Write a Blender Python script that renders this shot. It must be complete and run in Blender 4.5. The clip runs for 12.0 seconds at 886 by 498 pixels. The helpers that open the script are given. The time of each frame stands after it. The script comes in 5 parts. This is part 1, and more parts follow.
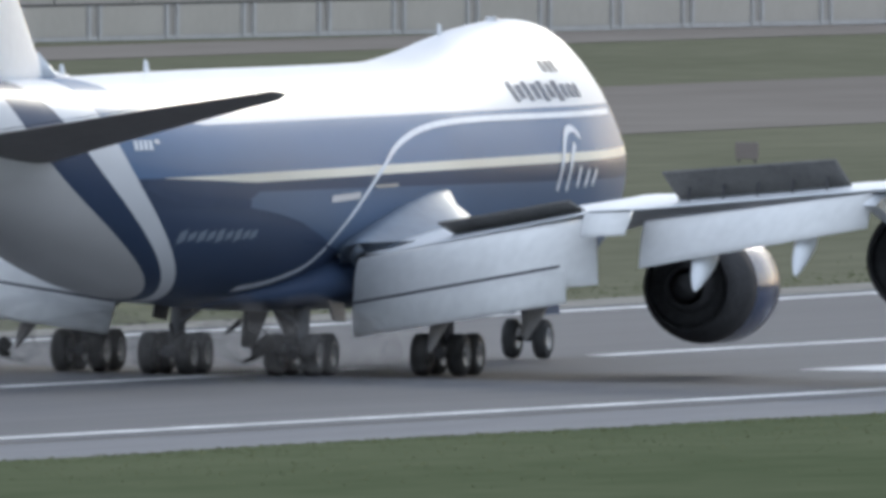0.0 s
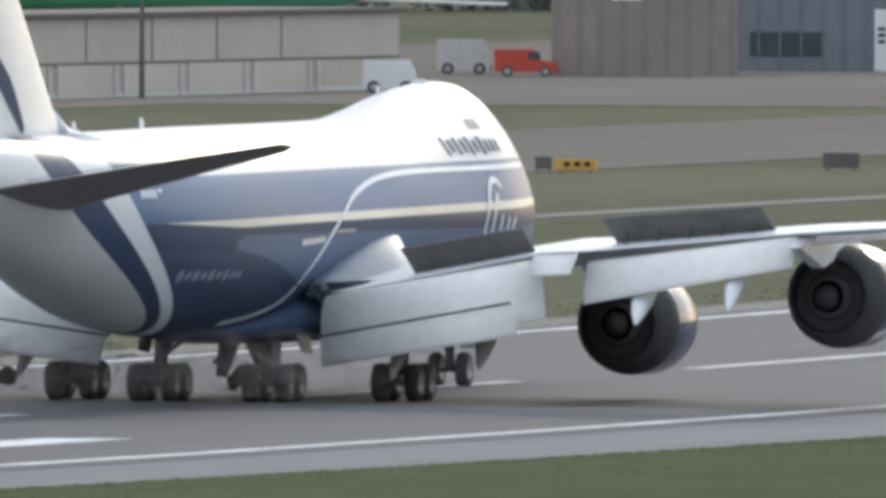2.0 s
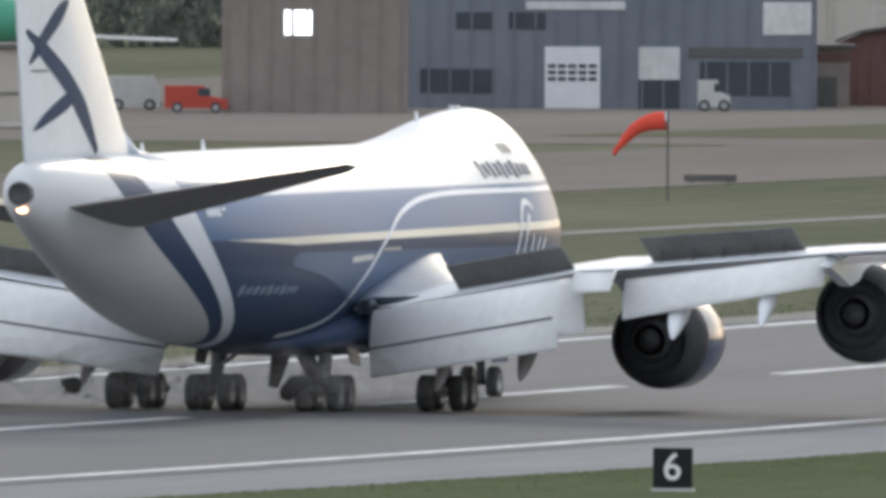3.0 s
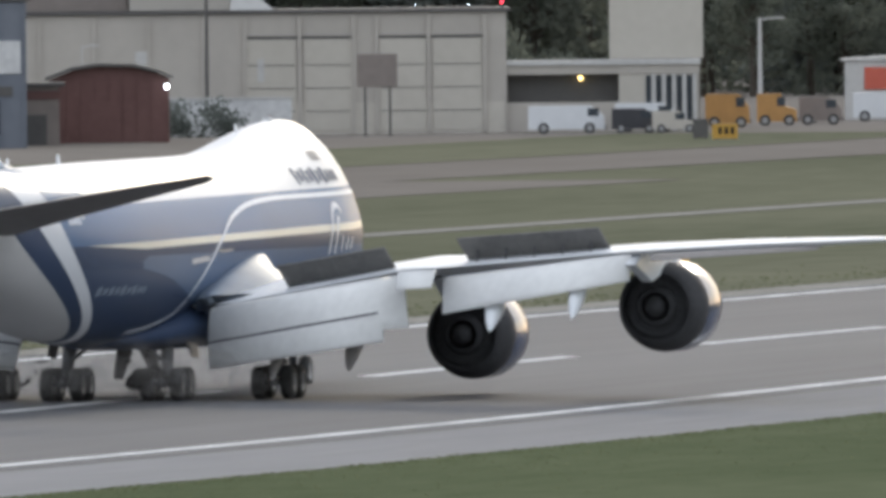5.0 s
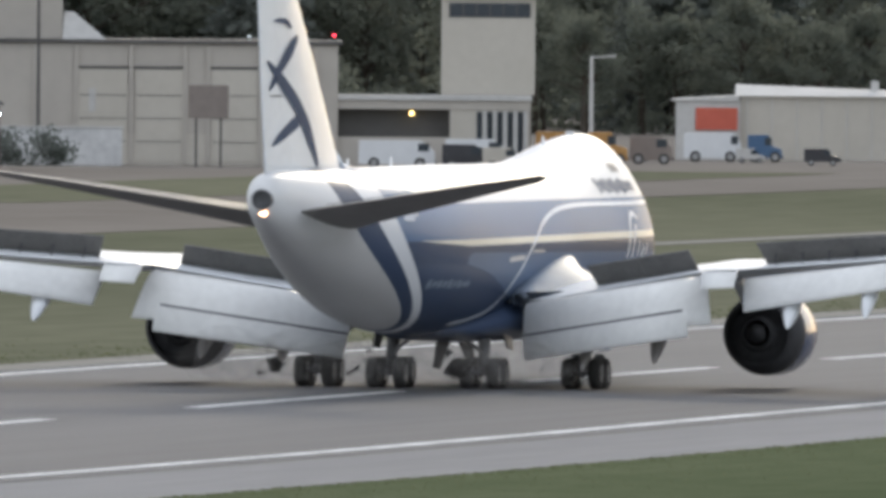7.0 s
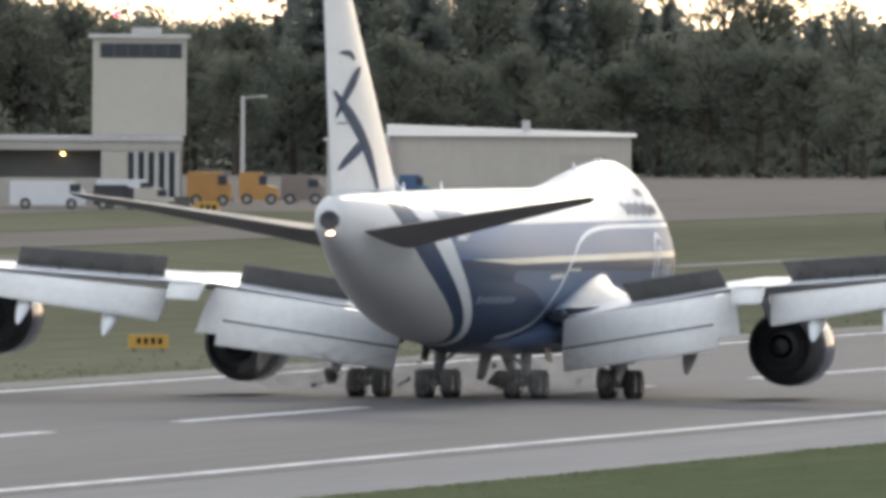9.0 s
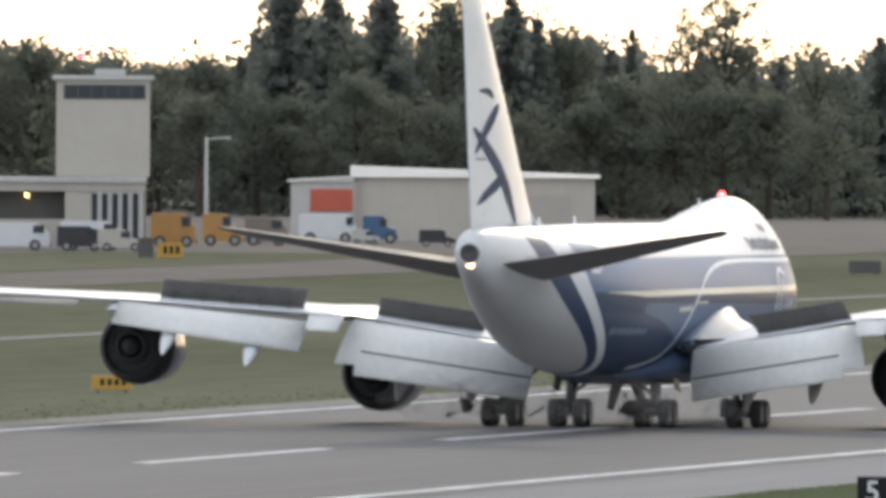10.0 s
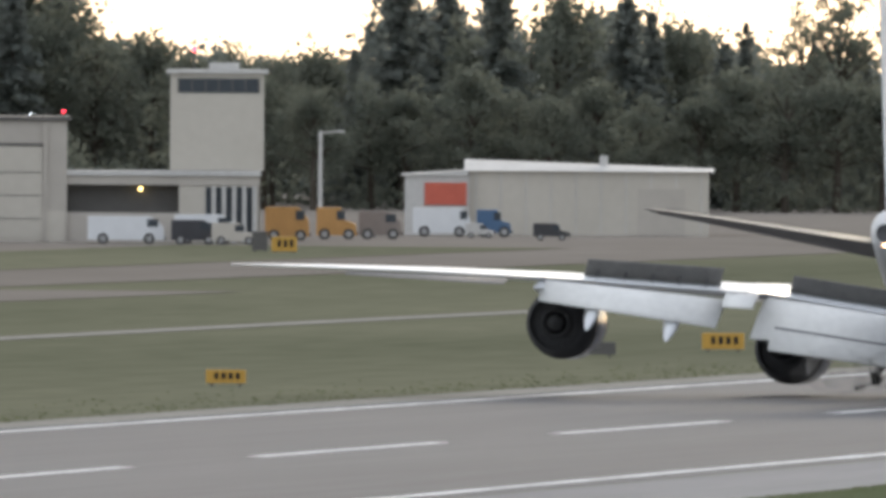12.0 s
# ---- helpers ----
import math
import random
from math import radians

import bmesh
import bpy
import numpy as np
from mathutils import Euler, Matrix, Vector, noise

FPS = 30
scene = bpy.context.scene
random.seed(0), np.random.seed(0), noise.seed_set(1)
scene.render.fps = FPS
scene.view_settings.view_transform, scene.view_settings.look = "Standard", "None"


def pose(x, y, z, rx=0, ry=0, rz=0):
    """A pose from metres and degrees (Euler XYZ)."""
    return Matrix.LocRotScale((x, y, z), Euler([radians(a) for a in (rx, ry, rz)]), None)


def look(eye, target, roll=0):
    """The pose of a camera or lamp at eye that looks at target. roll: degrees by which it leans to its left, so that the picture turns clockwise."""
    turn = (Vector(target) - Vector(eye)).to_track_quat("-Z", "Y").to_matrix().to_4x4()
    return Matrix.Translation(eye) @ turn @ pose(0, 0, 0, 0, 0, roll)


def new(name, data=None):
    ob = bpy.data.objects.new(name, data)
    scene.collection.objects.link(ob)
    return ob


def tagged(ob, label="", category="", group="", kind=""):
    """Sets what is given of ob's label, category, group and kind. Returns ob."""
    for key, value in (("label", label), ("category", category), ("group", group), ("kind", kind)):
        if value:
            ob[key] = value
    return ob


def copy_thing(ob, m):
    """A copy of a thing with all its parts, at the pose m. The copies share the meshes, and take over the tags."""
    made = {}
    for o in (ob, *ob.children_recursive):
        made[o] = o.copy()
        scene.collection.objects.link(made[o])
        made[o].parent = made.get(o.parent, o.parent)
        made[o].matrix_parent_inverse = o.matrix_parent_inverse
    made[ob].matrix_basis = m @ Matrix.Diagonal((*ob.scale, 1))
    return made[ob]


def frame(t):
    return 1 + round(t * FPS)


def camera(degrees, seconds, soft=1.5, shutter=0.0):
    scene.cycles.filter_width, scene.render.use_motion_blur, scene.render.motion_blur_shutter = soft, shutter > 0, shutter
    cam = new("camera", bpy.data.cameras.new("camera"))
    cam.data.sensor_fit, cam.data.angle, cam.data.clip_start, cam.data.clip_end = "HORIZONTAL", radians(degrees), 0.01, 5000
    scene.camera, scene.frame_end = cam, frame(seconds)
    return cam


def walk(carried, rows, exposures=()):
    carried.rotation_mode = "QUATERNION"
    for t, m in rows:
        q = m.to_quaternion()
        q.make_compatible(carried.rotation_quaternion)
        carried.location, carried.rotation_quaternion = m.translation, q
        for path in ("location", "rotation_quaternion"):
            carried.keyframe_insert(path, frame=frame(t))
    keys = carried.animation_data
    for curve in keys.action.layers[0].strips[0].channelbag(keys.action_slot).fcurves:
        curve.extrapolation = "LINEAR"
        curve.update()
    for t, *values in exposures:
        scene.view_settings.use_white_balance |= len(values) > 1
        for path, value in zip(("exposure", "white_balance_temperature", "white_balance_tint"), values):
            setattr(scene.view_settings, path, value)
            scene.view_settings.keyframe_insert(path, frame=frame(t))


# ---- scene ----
# The camera stands still on a raised deck beside the runway and pans with a long lens.
EYE = (0.0, -249.6, 19.58)
cam = camera(1.6755, 12.0, soft=4.2)


def aim(yaw, pitch, roll):
    a, p = radians(yaw), radians(pitch)
    far = Vector((math.cos(a) * math.cos(p), math.sin(a) * math.cos(p), math.sin(p))) * 1000
    return look(EYE, Vector(EYE) + far, roll)


walk(cam, [(t, aim(yaw, pitch, roll)) for t, yaw, pitch, roll in (
    (0, 15.9478, -1.0196, 0.362), (0.5, 15.5168, -1.0219, 0.25), (1, 15.0657, -0.9626, 0.0), (1.5, 14.7060, -0.9099, -0.1), (2, 14.2331, -0.8657, 0.12),
    (2.5, 13.8901, -0.8179, 0.362), (4.4, 12.5920, -0.7600, -0.5), (4.5, 12.5042, -0.7497, -0.53), (5, 12.1187, -0.7265, -0.58), (5.5, 11.9824, -0.7230, -0.2),
    (6, 12.0966, -0.7199, 0.1), (6.5, 11.9895, -0.6825, 0.362), (8.5, 11.2602, -0.6017, 0.362), (9, 11.1356, -0.5817, 0.362), (9.5, 11.0892, -0.5626, 0.362),
    (10, 11.0673, -0.5031, 0.362), (10.5, 11.1774, -0.5204, 0.362), (11, 11.2329, -0.5438, 0.362), (11.5, 11.2855, -0.5407, 0.362), (12, 11.2829, -0.5164, 0.362))],
    exposures=[(0, 0.76, 5700, 9), (1.5, 0.88, 6000, 9), (4, 0.85, 6200, 10), (12, 0.87, 6350, 10)])

# ---- light: hazy sun behind thin cloud, ahead of the aircraft ----
SUN_AZ, SUN_EL = 1.0, 17.0
world = bpy.data.worlds.new("world")
scene.world = world
world.use_nodes = True
wn = world.node_tree
sky = wn.nodes.new("ShaderNodeTexSky")
sky.sky_type, sky.sun_disc = "NISHITA", False
sky.sun_elevation, sky.sun_rotation = radians(SUN_EL), radians(90 - SUN_AZ)
sky.air_density, sky.dust_density, sky.ozone_density = 1.0, 1.2, 1.0
veil = wn.nodes.new("ShaderNodeMix")  # thin even cloud over the clear sky
veil.data_type = "RGBA"
veil.inputs[0].default_value = 0.8
veil.inputs[7].default_value = (3.75, 3.8, 3.95, 1)
wn.links.new(sky.outputs[0], veil.inputs[6])
wn.links.new(veil.outputs[2], wn.nodes["Background"].inputs[0])
wn.nodes["Background"].inputs[1].default_value = 0.16
sun = new("sun", bpy.data.lights.new("sun", "SUN"))
sun.data.energy, sun.data.angle, sun.data.color = 0.6, radians(8), (1.0, 0.87, 0.66)
sun.matrix_world = look((0, 0, 0), (-math.cos(radians(SUN_AZ)) * math.cos(radians(SUN_EL)), -math.sin(radians(SUN_AZ)) * math.cos(radians(SUN_EL)), -math.sin(radians(SUN_EL))))


# ---- materials ----
def material(name, colour, rough=0.6, metal=0.0, var=0.15, scale=1.0, bump=0.0, glow=0.0, coat=0.0, fine=6.0, rand=0.0):
    m = bpy.data.materials.new(name)
    m.use_nodes = True
    nt = m.node_tree
    b = nt.nodes["Principled BSDF"]
    b.inputs["Roughness"].default_value, b.inputs["Metallic"].default_value = rough, metal
    b.inputs["Coat Weight"].default_value = coat
    b.inputs["Specular IOR Level"].default_value = 0.15
    tc = nt.nodes.new("ShaderNodeTexCoord")
    n1, n2 = nt.nodes.new("ShaderNodeTexNoise"), nt.nodes.new("ShaderNodeTexNoise")
    n1.inputs["Scale"].default_value, n2.inputs["Scale"].default_value = scale, scale * fine
    n1.inputs["Detail"].default_value, n2.inputs["Detail"].default_value = 5, 3
    for n in (n1, n2):
        nt.links.new(tc.outputs["Object"], n.inputs["Vector"])
    add = nt.nodes.new("ShaderNodeMath")
    add.operation = "ADD"
    nt.links.new(n1.outputs["Fac"], add.inputs[0])
    nt.links.new(n2.outputs["Fac"], add.inputs[1])
    last = add.outputs[0]
    if rand:
        oi, mul, ad2 = nt.nodes.new("ShaderNodeObjectInfo"), nt.nodes.new("ShaderNodeMath"), nt.nodes.new("ShaderNodeMath")
        mul.operation, ad2.operation = "MULTIPLY_ADD", "ADD"
        nt.links.new(oi.outputs["Random"], mul.inputs[0])
        mul.inputs[1].default_value, mul.inputs[2].default_value = rand, -rand / 2
        nt.links.new(last, ad2.inputs[0])
        nt.links.new(mul.outputs[0], ad2.inputs[1])
        last = ad2.outputs[0]
    mr = nt.nodes.new("ShaderNodeMapRange")
    mr.inputs["From Min"].default_value, mr.inputs["From Max"].default_value = 0.5, 1.5
    mr.inputs["To Min"].default_value, mr.inputs["To Max"].default_value = 1 - var, 1 + var
    nt.links.new(last, mr.inputs["Value"])
    mix = nt.nodes.new("ShaderNodeVectorMath")
    mix.operation = "SCALE"
    mix.inputs[0].default_value = colour
    nt.links.new(mr.outputs[0], mix.inputs["Scale"])
    nt.links.new(mix.outputs[0], b.inputs["Base Color"])
    if bump:
        bp = nt.nodes.new("ShaderNodeBump")
        bp.inputs["Strength"].default_value = bump
        nt.links.new(n2.outputs["Fac"], bp.inputs["Height"])
        nt.links.new(bp.outputs[0], b.inputs["Normal"])
    if glow:
        b.inputs["Emission Color"].default_value = (*colour, 1)
        b.inputs["Emission Strength"].default_value = glow
    return m


def two_tone(name, dark, light, scale, rough=0.9, fine=9.0, spread=0.12, bump=0.0, stretch=(1, 1, 1), sheen=0.0):
    """A natural surface: blotches of two colours with a finer grain on them."""
    m = bpy.data.materials.new(name)
    m.use_nodes = True
    nt = m.node_tree
    b = nt.nodes["Principled BSDF"]
    b.inputs["Roughness"].default_value, b.inputs["Specular IOR Level"].default_value = rough, sheen
    tc, mp = nt.nodes.new("ShaderNodeTexCoord"), nt.nodes.new("ShaderNodeMapping")
    mp.inputs["Scale"].default_value = stretch
    nt.links.new(tc.outputs["Object"], mp.inputs["Vector"])
    n1, n2 = nt.nodes.new("ShaderNodeTexNoise"), nt.nodes.new("ShaderNodeTexNoise")
    n1.inputs["Scale"].default_value, n2.inputs["Scale"].default_value = scale, scale * fine
    n1.inputs["Detail"].default_value, n2.inputs["Detail"].default_value = 6, 4
    mixn = nt.nodes.new("ShaderNodeMath")
    mixn.operation = "MULTIPLY_ADD"
    mixn.inputs[1].default_value = 0.6
    for n in (n1, n2):
        nt.links.new(mp.outputs[0], n.inputs["Vector"])
    half = nt.nodes.new("ShaderNodeMath")
    half.operation = "MULTIPLY"
    half.inputs[1].default_value = 0.4
    nt.links.new(n2.outputs["Fac"], half.inputs[0])
    nt.links.new(n1.outputs["Fac"], mixn.inputs[0])
    nt.links.new(half.outputs[0], mixn.inputs[2])
    ramp = nt.nodes.new("ShaderNodeValToRGB")
    ramp.color_ramp.elements[0].position, ramp.color_ramp.elements[1].position = 0.5 - spread, 0.5 + spread
    ramp.color_ramp.elements[0].color, ramp.color_ramp.elements[1].color = (*dark, 1), (*light, 1)
    nt.links.new(mixn.outputs[0], ramp.inputs[0])
    nt.links.new(ramp.outputs[0], b.inputs["Base Color"])
    if bump:
        bp = nt.nodes.new("ShaderNodeBump")
        bp.inputs["Strength"].default_value = bump
        nt.links.new(n2.outputs["Fac"], bp.inputs["Height"])
        nt.links.new(bp.outputs[0], b.inputs["Normal"])
    return m


WHITE, BLUE, NAVY = (0.74, 0.75, 0.77), (0.092, 0.165, 0.30), (0.043, 0.066, 0.122)


def livery():
    """Fuselage paint: white roof, blue flank over navy, a cream cheat line, and a navy and a white sash round the tail."""
    m = bpy.data.materials.new("fuselage_paint")
    m.use_nodes = True
    nt = m.node_tree
    b = nt.nodes["Principled BSDF"]
    b.inputs["Roughness"].default_value, b.inputs["Specular IOR Level"].default_value = 0.42, 0.05
    b.inputs["Coat Weight"].default_value, b.inputs["Coat Roughness"].default_value = 0.1, 0.2
    tc, sep = nt.nodes.new("ShaderNodeTexCoord"), nt.nodes.new("ShaderNodeSeparateXYZ")
    nt.links.new(tc.outputs["Object"], sep.inputs[0])
    X, Z = sep.outputs["X"], sep.outputs["Z"]

    def op(kind, a, c, e=None):
        n = nt.nodes.new("ShaderNodeMath")
        n.operation = kind
        for i, v in enumerate((a, c, e)):
            if v is None:
                continue
            if isinstance(v, (int, float)):
                n.inputs[i].default_value = v
            else:
                nt.links.new(v, n.inputs[i])
        return n.outputs[0]

    def cubic(v, c):
        r = op("MULTIPLY_ADD", v, c[0], c[1])
        r = op("MULTIPLY_ADD", r, v, c[2])
        return op("MULTIPLY_ADD", r, v, c[3])

    def over(under, colour, fac):
        n = nt.nodes.new("ShaderNodeMix")
        n.data_type = "RGBA"
        nt.links.new(fac, n.inputs[0])
        if isinstance(under, tuple):
            n.inputs[6].default_value = (*under, 1)
        else:
            nt.links.new(under, n.inputs[6])
        n.inputs[7].default_value = (*colour, 1)
        return n.outputs[2]

    aft = op("MAXIMUM", op("SUBTRACT", -14.0, X), 0.0)
    roof = op("ADD", op("MULTIPLY_ADD", X, 0.0068, 7.55), op("MULTIPLY", op("MULTIPLY", aft, aft), 0.033))
    line = op("MULTIPLY_ADD", X, 0.0088, 6.13)
    col = over(WHITE, BLUE, op("LESS_THAN", Z, roof))
    col = over(col, NAVY, op("LESS_THAN", Z, line))
    # lower flank: steel blue over a darker, dirtier navy that sweeps down towards the wing
    sweep = cubic(X, (-0.00024, -0.01324, -0.25488, 3.47253))
    col = over(col, (0.052, 0.076, 0.135), op("LESS_THAN", Z, op("MINIMUM", sweep, 5.05)))
    steel = op("MULTIPLY", op("MULTIPLY", op("LESS_THAN", Z, 5.5), op("GREATER_THAN", Z, sweep)), op("GREATER_THAN", X, op("MULTIPLY_ADD", Z, 4.0, -32.4)))
    col = over(col, (0.105, 0.15, 0.235), steel)
    # cheat line, narrowing to a point at its after end
    taper = op("MULTIPLY", op("MINIMUM", op("MULTIPLY_ADD", X, 0.12, 2.3), 1.0), 0.27)
    stripe = op("MULTIPLY", op("MULTIPLY", op("LESS_THAN", Z, line), op("GREATER_THAN", Z, op("SUBTRACT", line, taper))), op("GREATER_THAN", X, -19.1))
    col = over(col, (0.82, 0.78, 0.66), stripe)
    col = over(col, WHITE, op("LESS_THAN", X, cubic(Z, (0.0202, -0.0815, -2.809, -5.7457))))
    col = over(col, NAVY, op("LESS_THAN", X, cubic(Z, (0.0183, -0.0841, -3.0503, -5.939))))
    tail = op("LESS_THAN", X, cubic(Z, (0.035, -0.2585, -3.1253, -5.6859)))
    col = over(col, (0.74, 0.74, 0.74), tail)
    # shade under the tail painted in as a grey belly, its upper edge soft and uneven
    mottle = nt.nodes.new("ShaderNodeTexNoise")
    mottle.inputs["Scale"].default_value, mottle.inputs["Detail"].default_value = 0.7, 6
    nt.links.new(tc.outputs["Object"], mottle.inputs["Vector"])
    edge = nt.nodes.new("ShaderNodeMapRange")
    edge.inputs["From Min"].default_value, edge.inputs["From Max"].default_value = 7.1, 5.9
    nt.links.new(op("MULTIPLY_ADD", mottle.outputs["Fac"], 0.8, op("ADD", Z, -0.4)), edge.inputs["Value"])
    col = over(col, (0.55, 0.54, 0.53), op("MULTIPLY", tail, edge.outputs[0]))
    nz = nt.nodes.new("ShaderNodeTexNoise")
    nz.inputs["Scale"].default_value, nz.inputs["Detail"].default_value = 0.35, 7
    mp = nt.nodes.new("ShaderNodeMapping")
    mp.inputs["Scale"].default_value = (0.35, 1, 1)
    nt.links.new(tc.outputs["Object"], mp.inputs[0])
    nt.links.new(mp.outputs[0], nz.inputs["Vector"])
    mr = nt.nodes.new("ShaderNodeMapRange")
    mr.inputs["To Min"].default_value, mr.inputs["To Max"].default_value = 0.8, 1.12
    nt.links.new(nz.outputs["Fac"], mr.inputs["Value"])
    sc = nt.nodes.new("ShaderNodeVectorMath")
    sc.operation = "SCALE"
    nt.links.new(col, sc.inputs[0])
    nt.links.new(mr.outputs[0], sc.inputs["Scale"])
    nt.links.new(sc.outputs[0], b.inputs["Base Color"])
    return m


PAINT = livery()
def foliage(name, dark, light, scale):
    """Leaves: two greens, half of the light coming through them."""
    m = two_tone(name, dark, light, scale, 0.8, 6)
    nt = m.node_tree
    tr, mx = nt.nodes.new("ShaderNodeBsdfTranslucent"), nt.nodes.new("ShaderNodeMixShader")
    nt.links.new(nt.nodes["Color Ramp"].outputs[0], tr.inputs[0])
    mx.inputs[0].default_value = 0.62
    nt.links.new(nt.nodes["Principled BSDF"].outputs[0], mx.inputs[1])
    nt.links.new(tr.outputs[0], mx.inputs[2])
    nt.links.new(mx.outputs[0], nt.nodes["Material Output"].inputs[0])
    return m


M = {
    "white": material("white_paint", (0.78, 0.80, 0.82), 0.35, var=0.07, scale=0.4),
    "flap": material("flap_paint", (0.78, 0.78, 0.76), 0.4, var=0.1, scale=0.5),
    "fillet": material("fillet_paint", (0.22, 0.26, 0.32), 0.5, var=0.15, scale=0.5),
    "grey": material("grey_paint", (0.24, 0.225, 0.215), 0.6, var=0.15, scale=0.4),
    "spoiler": material("spoiler_underside", (0.17, 0.165, 0.155), 0.7, var=0.3, scale=1.5),
    "seam": material("panel_seam", (0.10, 0.10, 0.11), 0.7),
    "navy": material("navy_paint", NAVY, 0.6, var=0.15, scale=0.5),
    "blue": material("nacelle_blue", (0.028, 0.048, 0.115), 0.25, var=0.2, scale=0.6, coat=0.25),
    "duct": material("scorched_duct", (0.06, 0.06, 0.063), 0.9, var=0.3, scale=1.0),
    "soot": material("sooty_metal", (0.115, 0.115, 0.12), 0.5, 0.2, var=0.35, scale=1.2),
    "metal": material("bare_metal", (0.55, 0.55, 0.56), 0.3, 1.0, var=0.1),
    "cream": material("cream_lettering", (0.75, 0.78, 0.82), 0.4),
    "steel": material("gear_steel", (0.12, 0.12, 0.125), 0.55, 0.3, var=0.2, scale=2),
    "tyre": material("tyre_rubber", (0.065, 0.064, 0.063), 0.85, var=0.3, scale=3),
    "rim": material("wheel_rim", (0.35, 0.35, 0.35), 0.4, 0.6),
    "taillamp": material("tail_lamp", (1.0, 0.55, 0.30), glow=5.0),
    "runway": two_tone("runway_asphalt", (0.112, 0.114, 0.121), (0.160, 0.162, 0.168), 0.05, 0.7, 10, 0.22, 0.15, (0.06, 1.2, 1), 0.02),
    "shoulder": two_tone("shoulder_asphalt", (0.168, 0.172, 0.183), (0.23, 0.234, 0.246), 0.08, 0.75, 10, 0.22, 0.15, (0.1, 1.2, 1), 0.02),
    "taxiway": two_tone("taxiway_concrete", (0.185, 0.166, 0.144), (0.25, 0.228, 0.202), 0.015, 0.75, 12, 0.2, 0.1, (0.4, 1, 1)),
    "mottle": two_tone("gravel_verge", (0.23, 0.216, 0.19), (0.34, 0.326, 0.295), 0.2, 0.95, 9, 0.2, 0.3),
    "marking": two_tone("runway_paint", (0.55, 0.55, 0.54), (0.85, 0.85, 0.84), 0.25, 0.6, 8, 0.12),
    "grass": two_tone("mown_grass", (0.118, 0.122, 0.082), (0.185, 0.182, 0.128), 0.012, 0.95, 20, 0.16, 0.4, (0.4, 1.8, 1)),
    "lush": two_tone("lush_grass", (0.082, 0.100, 0.054), (0.128, 0.142, 0.084), 0.03, 0.95, 16, 0.18, 0.5, (0.4, 1.4, 1)),
    "lushblade": foliage("lush_grass_blades", (0.11, 0.13, 0.07), (0.17, 0.185, 0.105), 0.4),
    "blade": foliage("grass_blades", (0.10, 0.12, 0.065), (0.15, 0.16, 0.09), 0.3),
    "beige": two_tone("beige_cladding", (0.40, 0.37, 0.33), (0.50, 0.465, 0.415), 0.12, 0.8, 7, 0.25),
    "beige2": two_tone("pale_door_panel", (0.46, 0.43, 0.375), (0.55, 0.515, 0.455), 0.2, 0.75, 7, 0.25),
    "trim": material("dark_trim", (0.12, 0.115, 0.11), 0.8),
    "pale": material("pale_concrete", (0.52, 0.51, 0.49), 0.8, var=0.15, scale=0.3),
    "whitewall": two_tone("whitewashed_wall", (0.50, 0.50, 0.50), (0.66, 0.66, 0.65), 0.3, 0.8, 7),
    "bluegrey": two_tone("blue_grey_cladding", (0.15, 0.165, 0.195), (0.21, 0.225, 0.25), 0.1, 0.7, 8, 0.25),
    "brown": two_tone("weathered_brown_cladding", (0.21, 0.18, 0.165), (0.29, 0.255, 0.23), 0.15, 0.85, 8, 0.25),
    "maroon": two_tone("maroon_cladding", (0.13, 0.075, 0.07), (0.185, 0.11, 0.10), 0.2, 0.8, 8, 0.25),
    "glass": material("dark_window_glass", (0.06, 0.07, 0.08), 0.12, var=0.2, scale=0.4),
    "litpane": material("lit_window", (0.95, 0.97, 1.0), glow=1.4),
    "vanwhite": material("vehicle_white", (0.68, 0.69, 0.70), 0.4, var=0.08),
    # vehicle orange, sign red and sign yellow have haze muted into their colours
    "orange": material("vehicle_orange", (0.46, 0.26, 0.10), 0.5, var=0.2, scale=1),
    "red": material("vehicle_red", (0.42, 0.07, 0.05), 0.45, var=0.15),
    "signred": material("sign_red", (0.52, 0.13, 0.09), 0.6, var=0.12, scale=0.8),
    "vanblue": material("vehicle_blue", (0.08, 0.14, 0.24), 0.4, var=0.15),
    "dark": material("vehicle_dark", (0.06, 0.06, 0.065), 0.4, var=0.2),
    "green": material("green_primer", (0.10, 0.34, 0.22), 0.5, var=0.1, scale=0.3),
    "yellow": material("sign_yellow", (0.52, 0.31, 0.07), 0.6, var=0.1),
    "black": material("sign_black", (0.018, 0.018, 0.02), 0.5, var=0.2),
    "signwhite": material("sign_white", (0.75, 0.75, 0.75), 0.5),
    "sock": material("windsock_cloth", (0.72, 0.09, 0.06), 0.8, var=0.15, scale=2),
    "beacon": material("beacon_red", (1.0, 0.06, 0.05), glow=14.0),
    "redlamp": material("obstruction_lamp", (1.0, 0.05, 0.08), glow=4.0),
    "whitelamp": material("flood_lamp", (0.85, 0.93, 1.0), glow=9.0),
    "yellowlamp": material("sodium_lamp", (1.0, 0.72, 0.25), glow=4.0),
    "needle": foliage("conifer_foliage", (0.145, 0.165, 0.15), (0.225, 0.24, 0.215), 0.25),
    "leaf": foliage("broadleaf_foliage", (0.13, 0.145, 0.12), (0.22, 0.23, 0.18), 0.25),
    "bark": two_tone("bark", (0.06, 0.05, 0.04), (0.11, 0.095, 0.08), 1.0, 0.95),
}


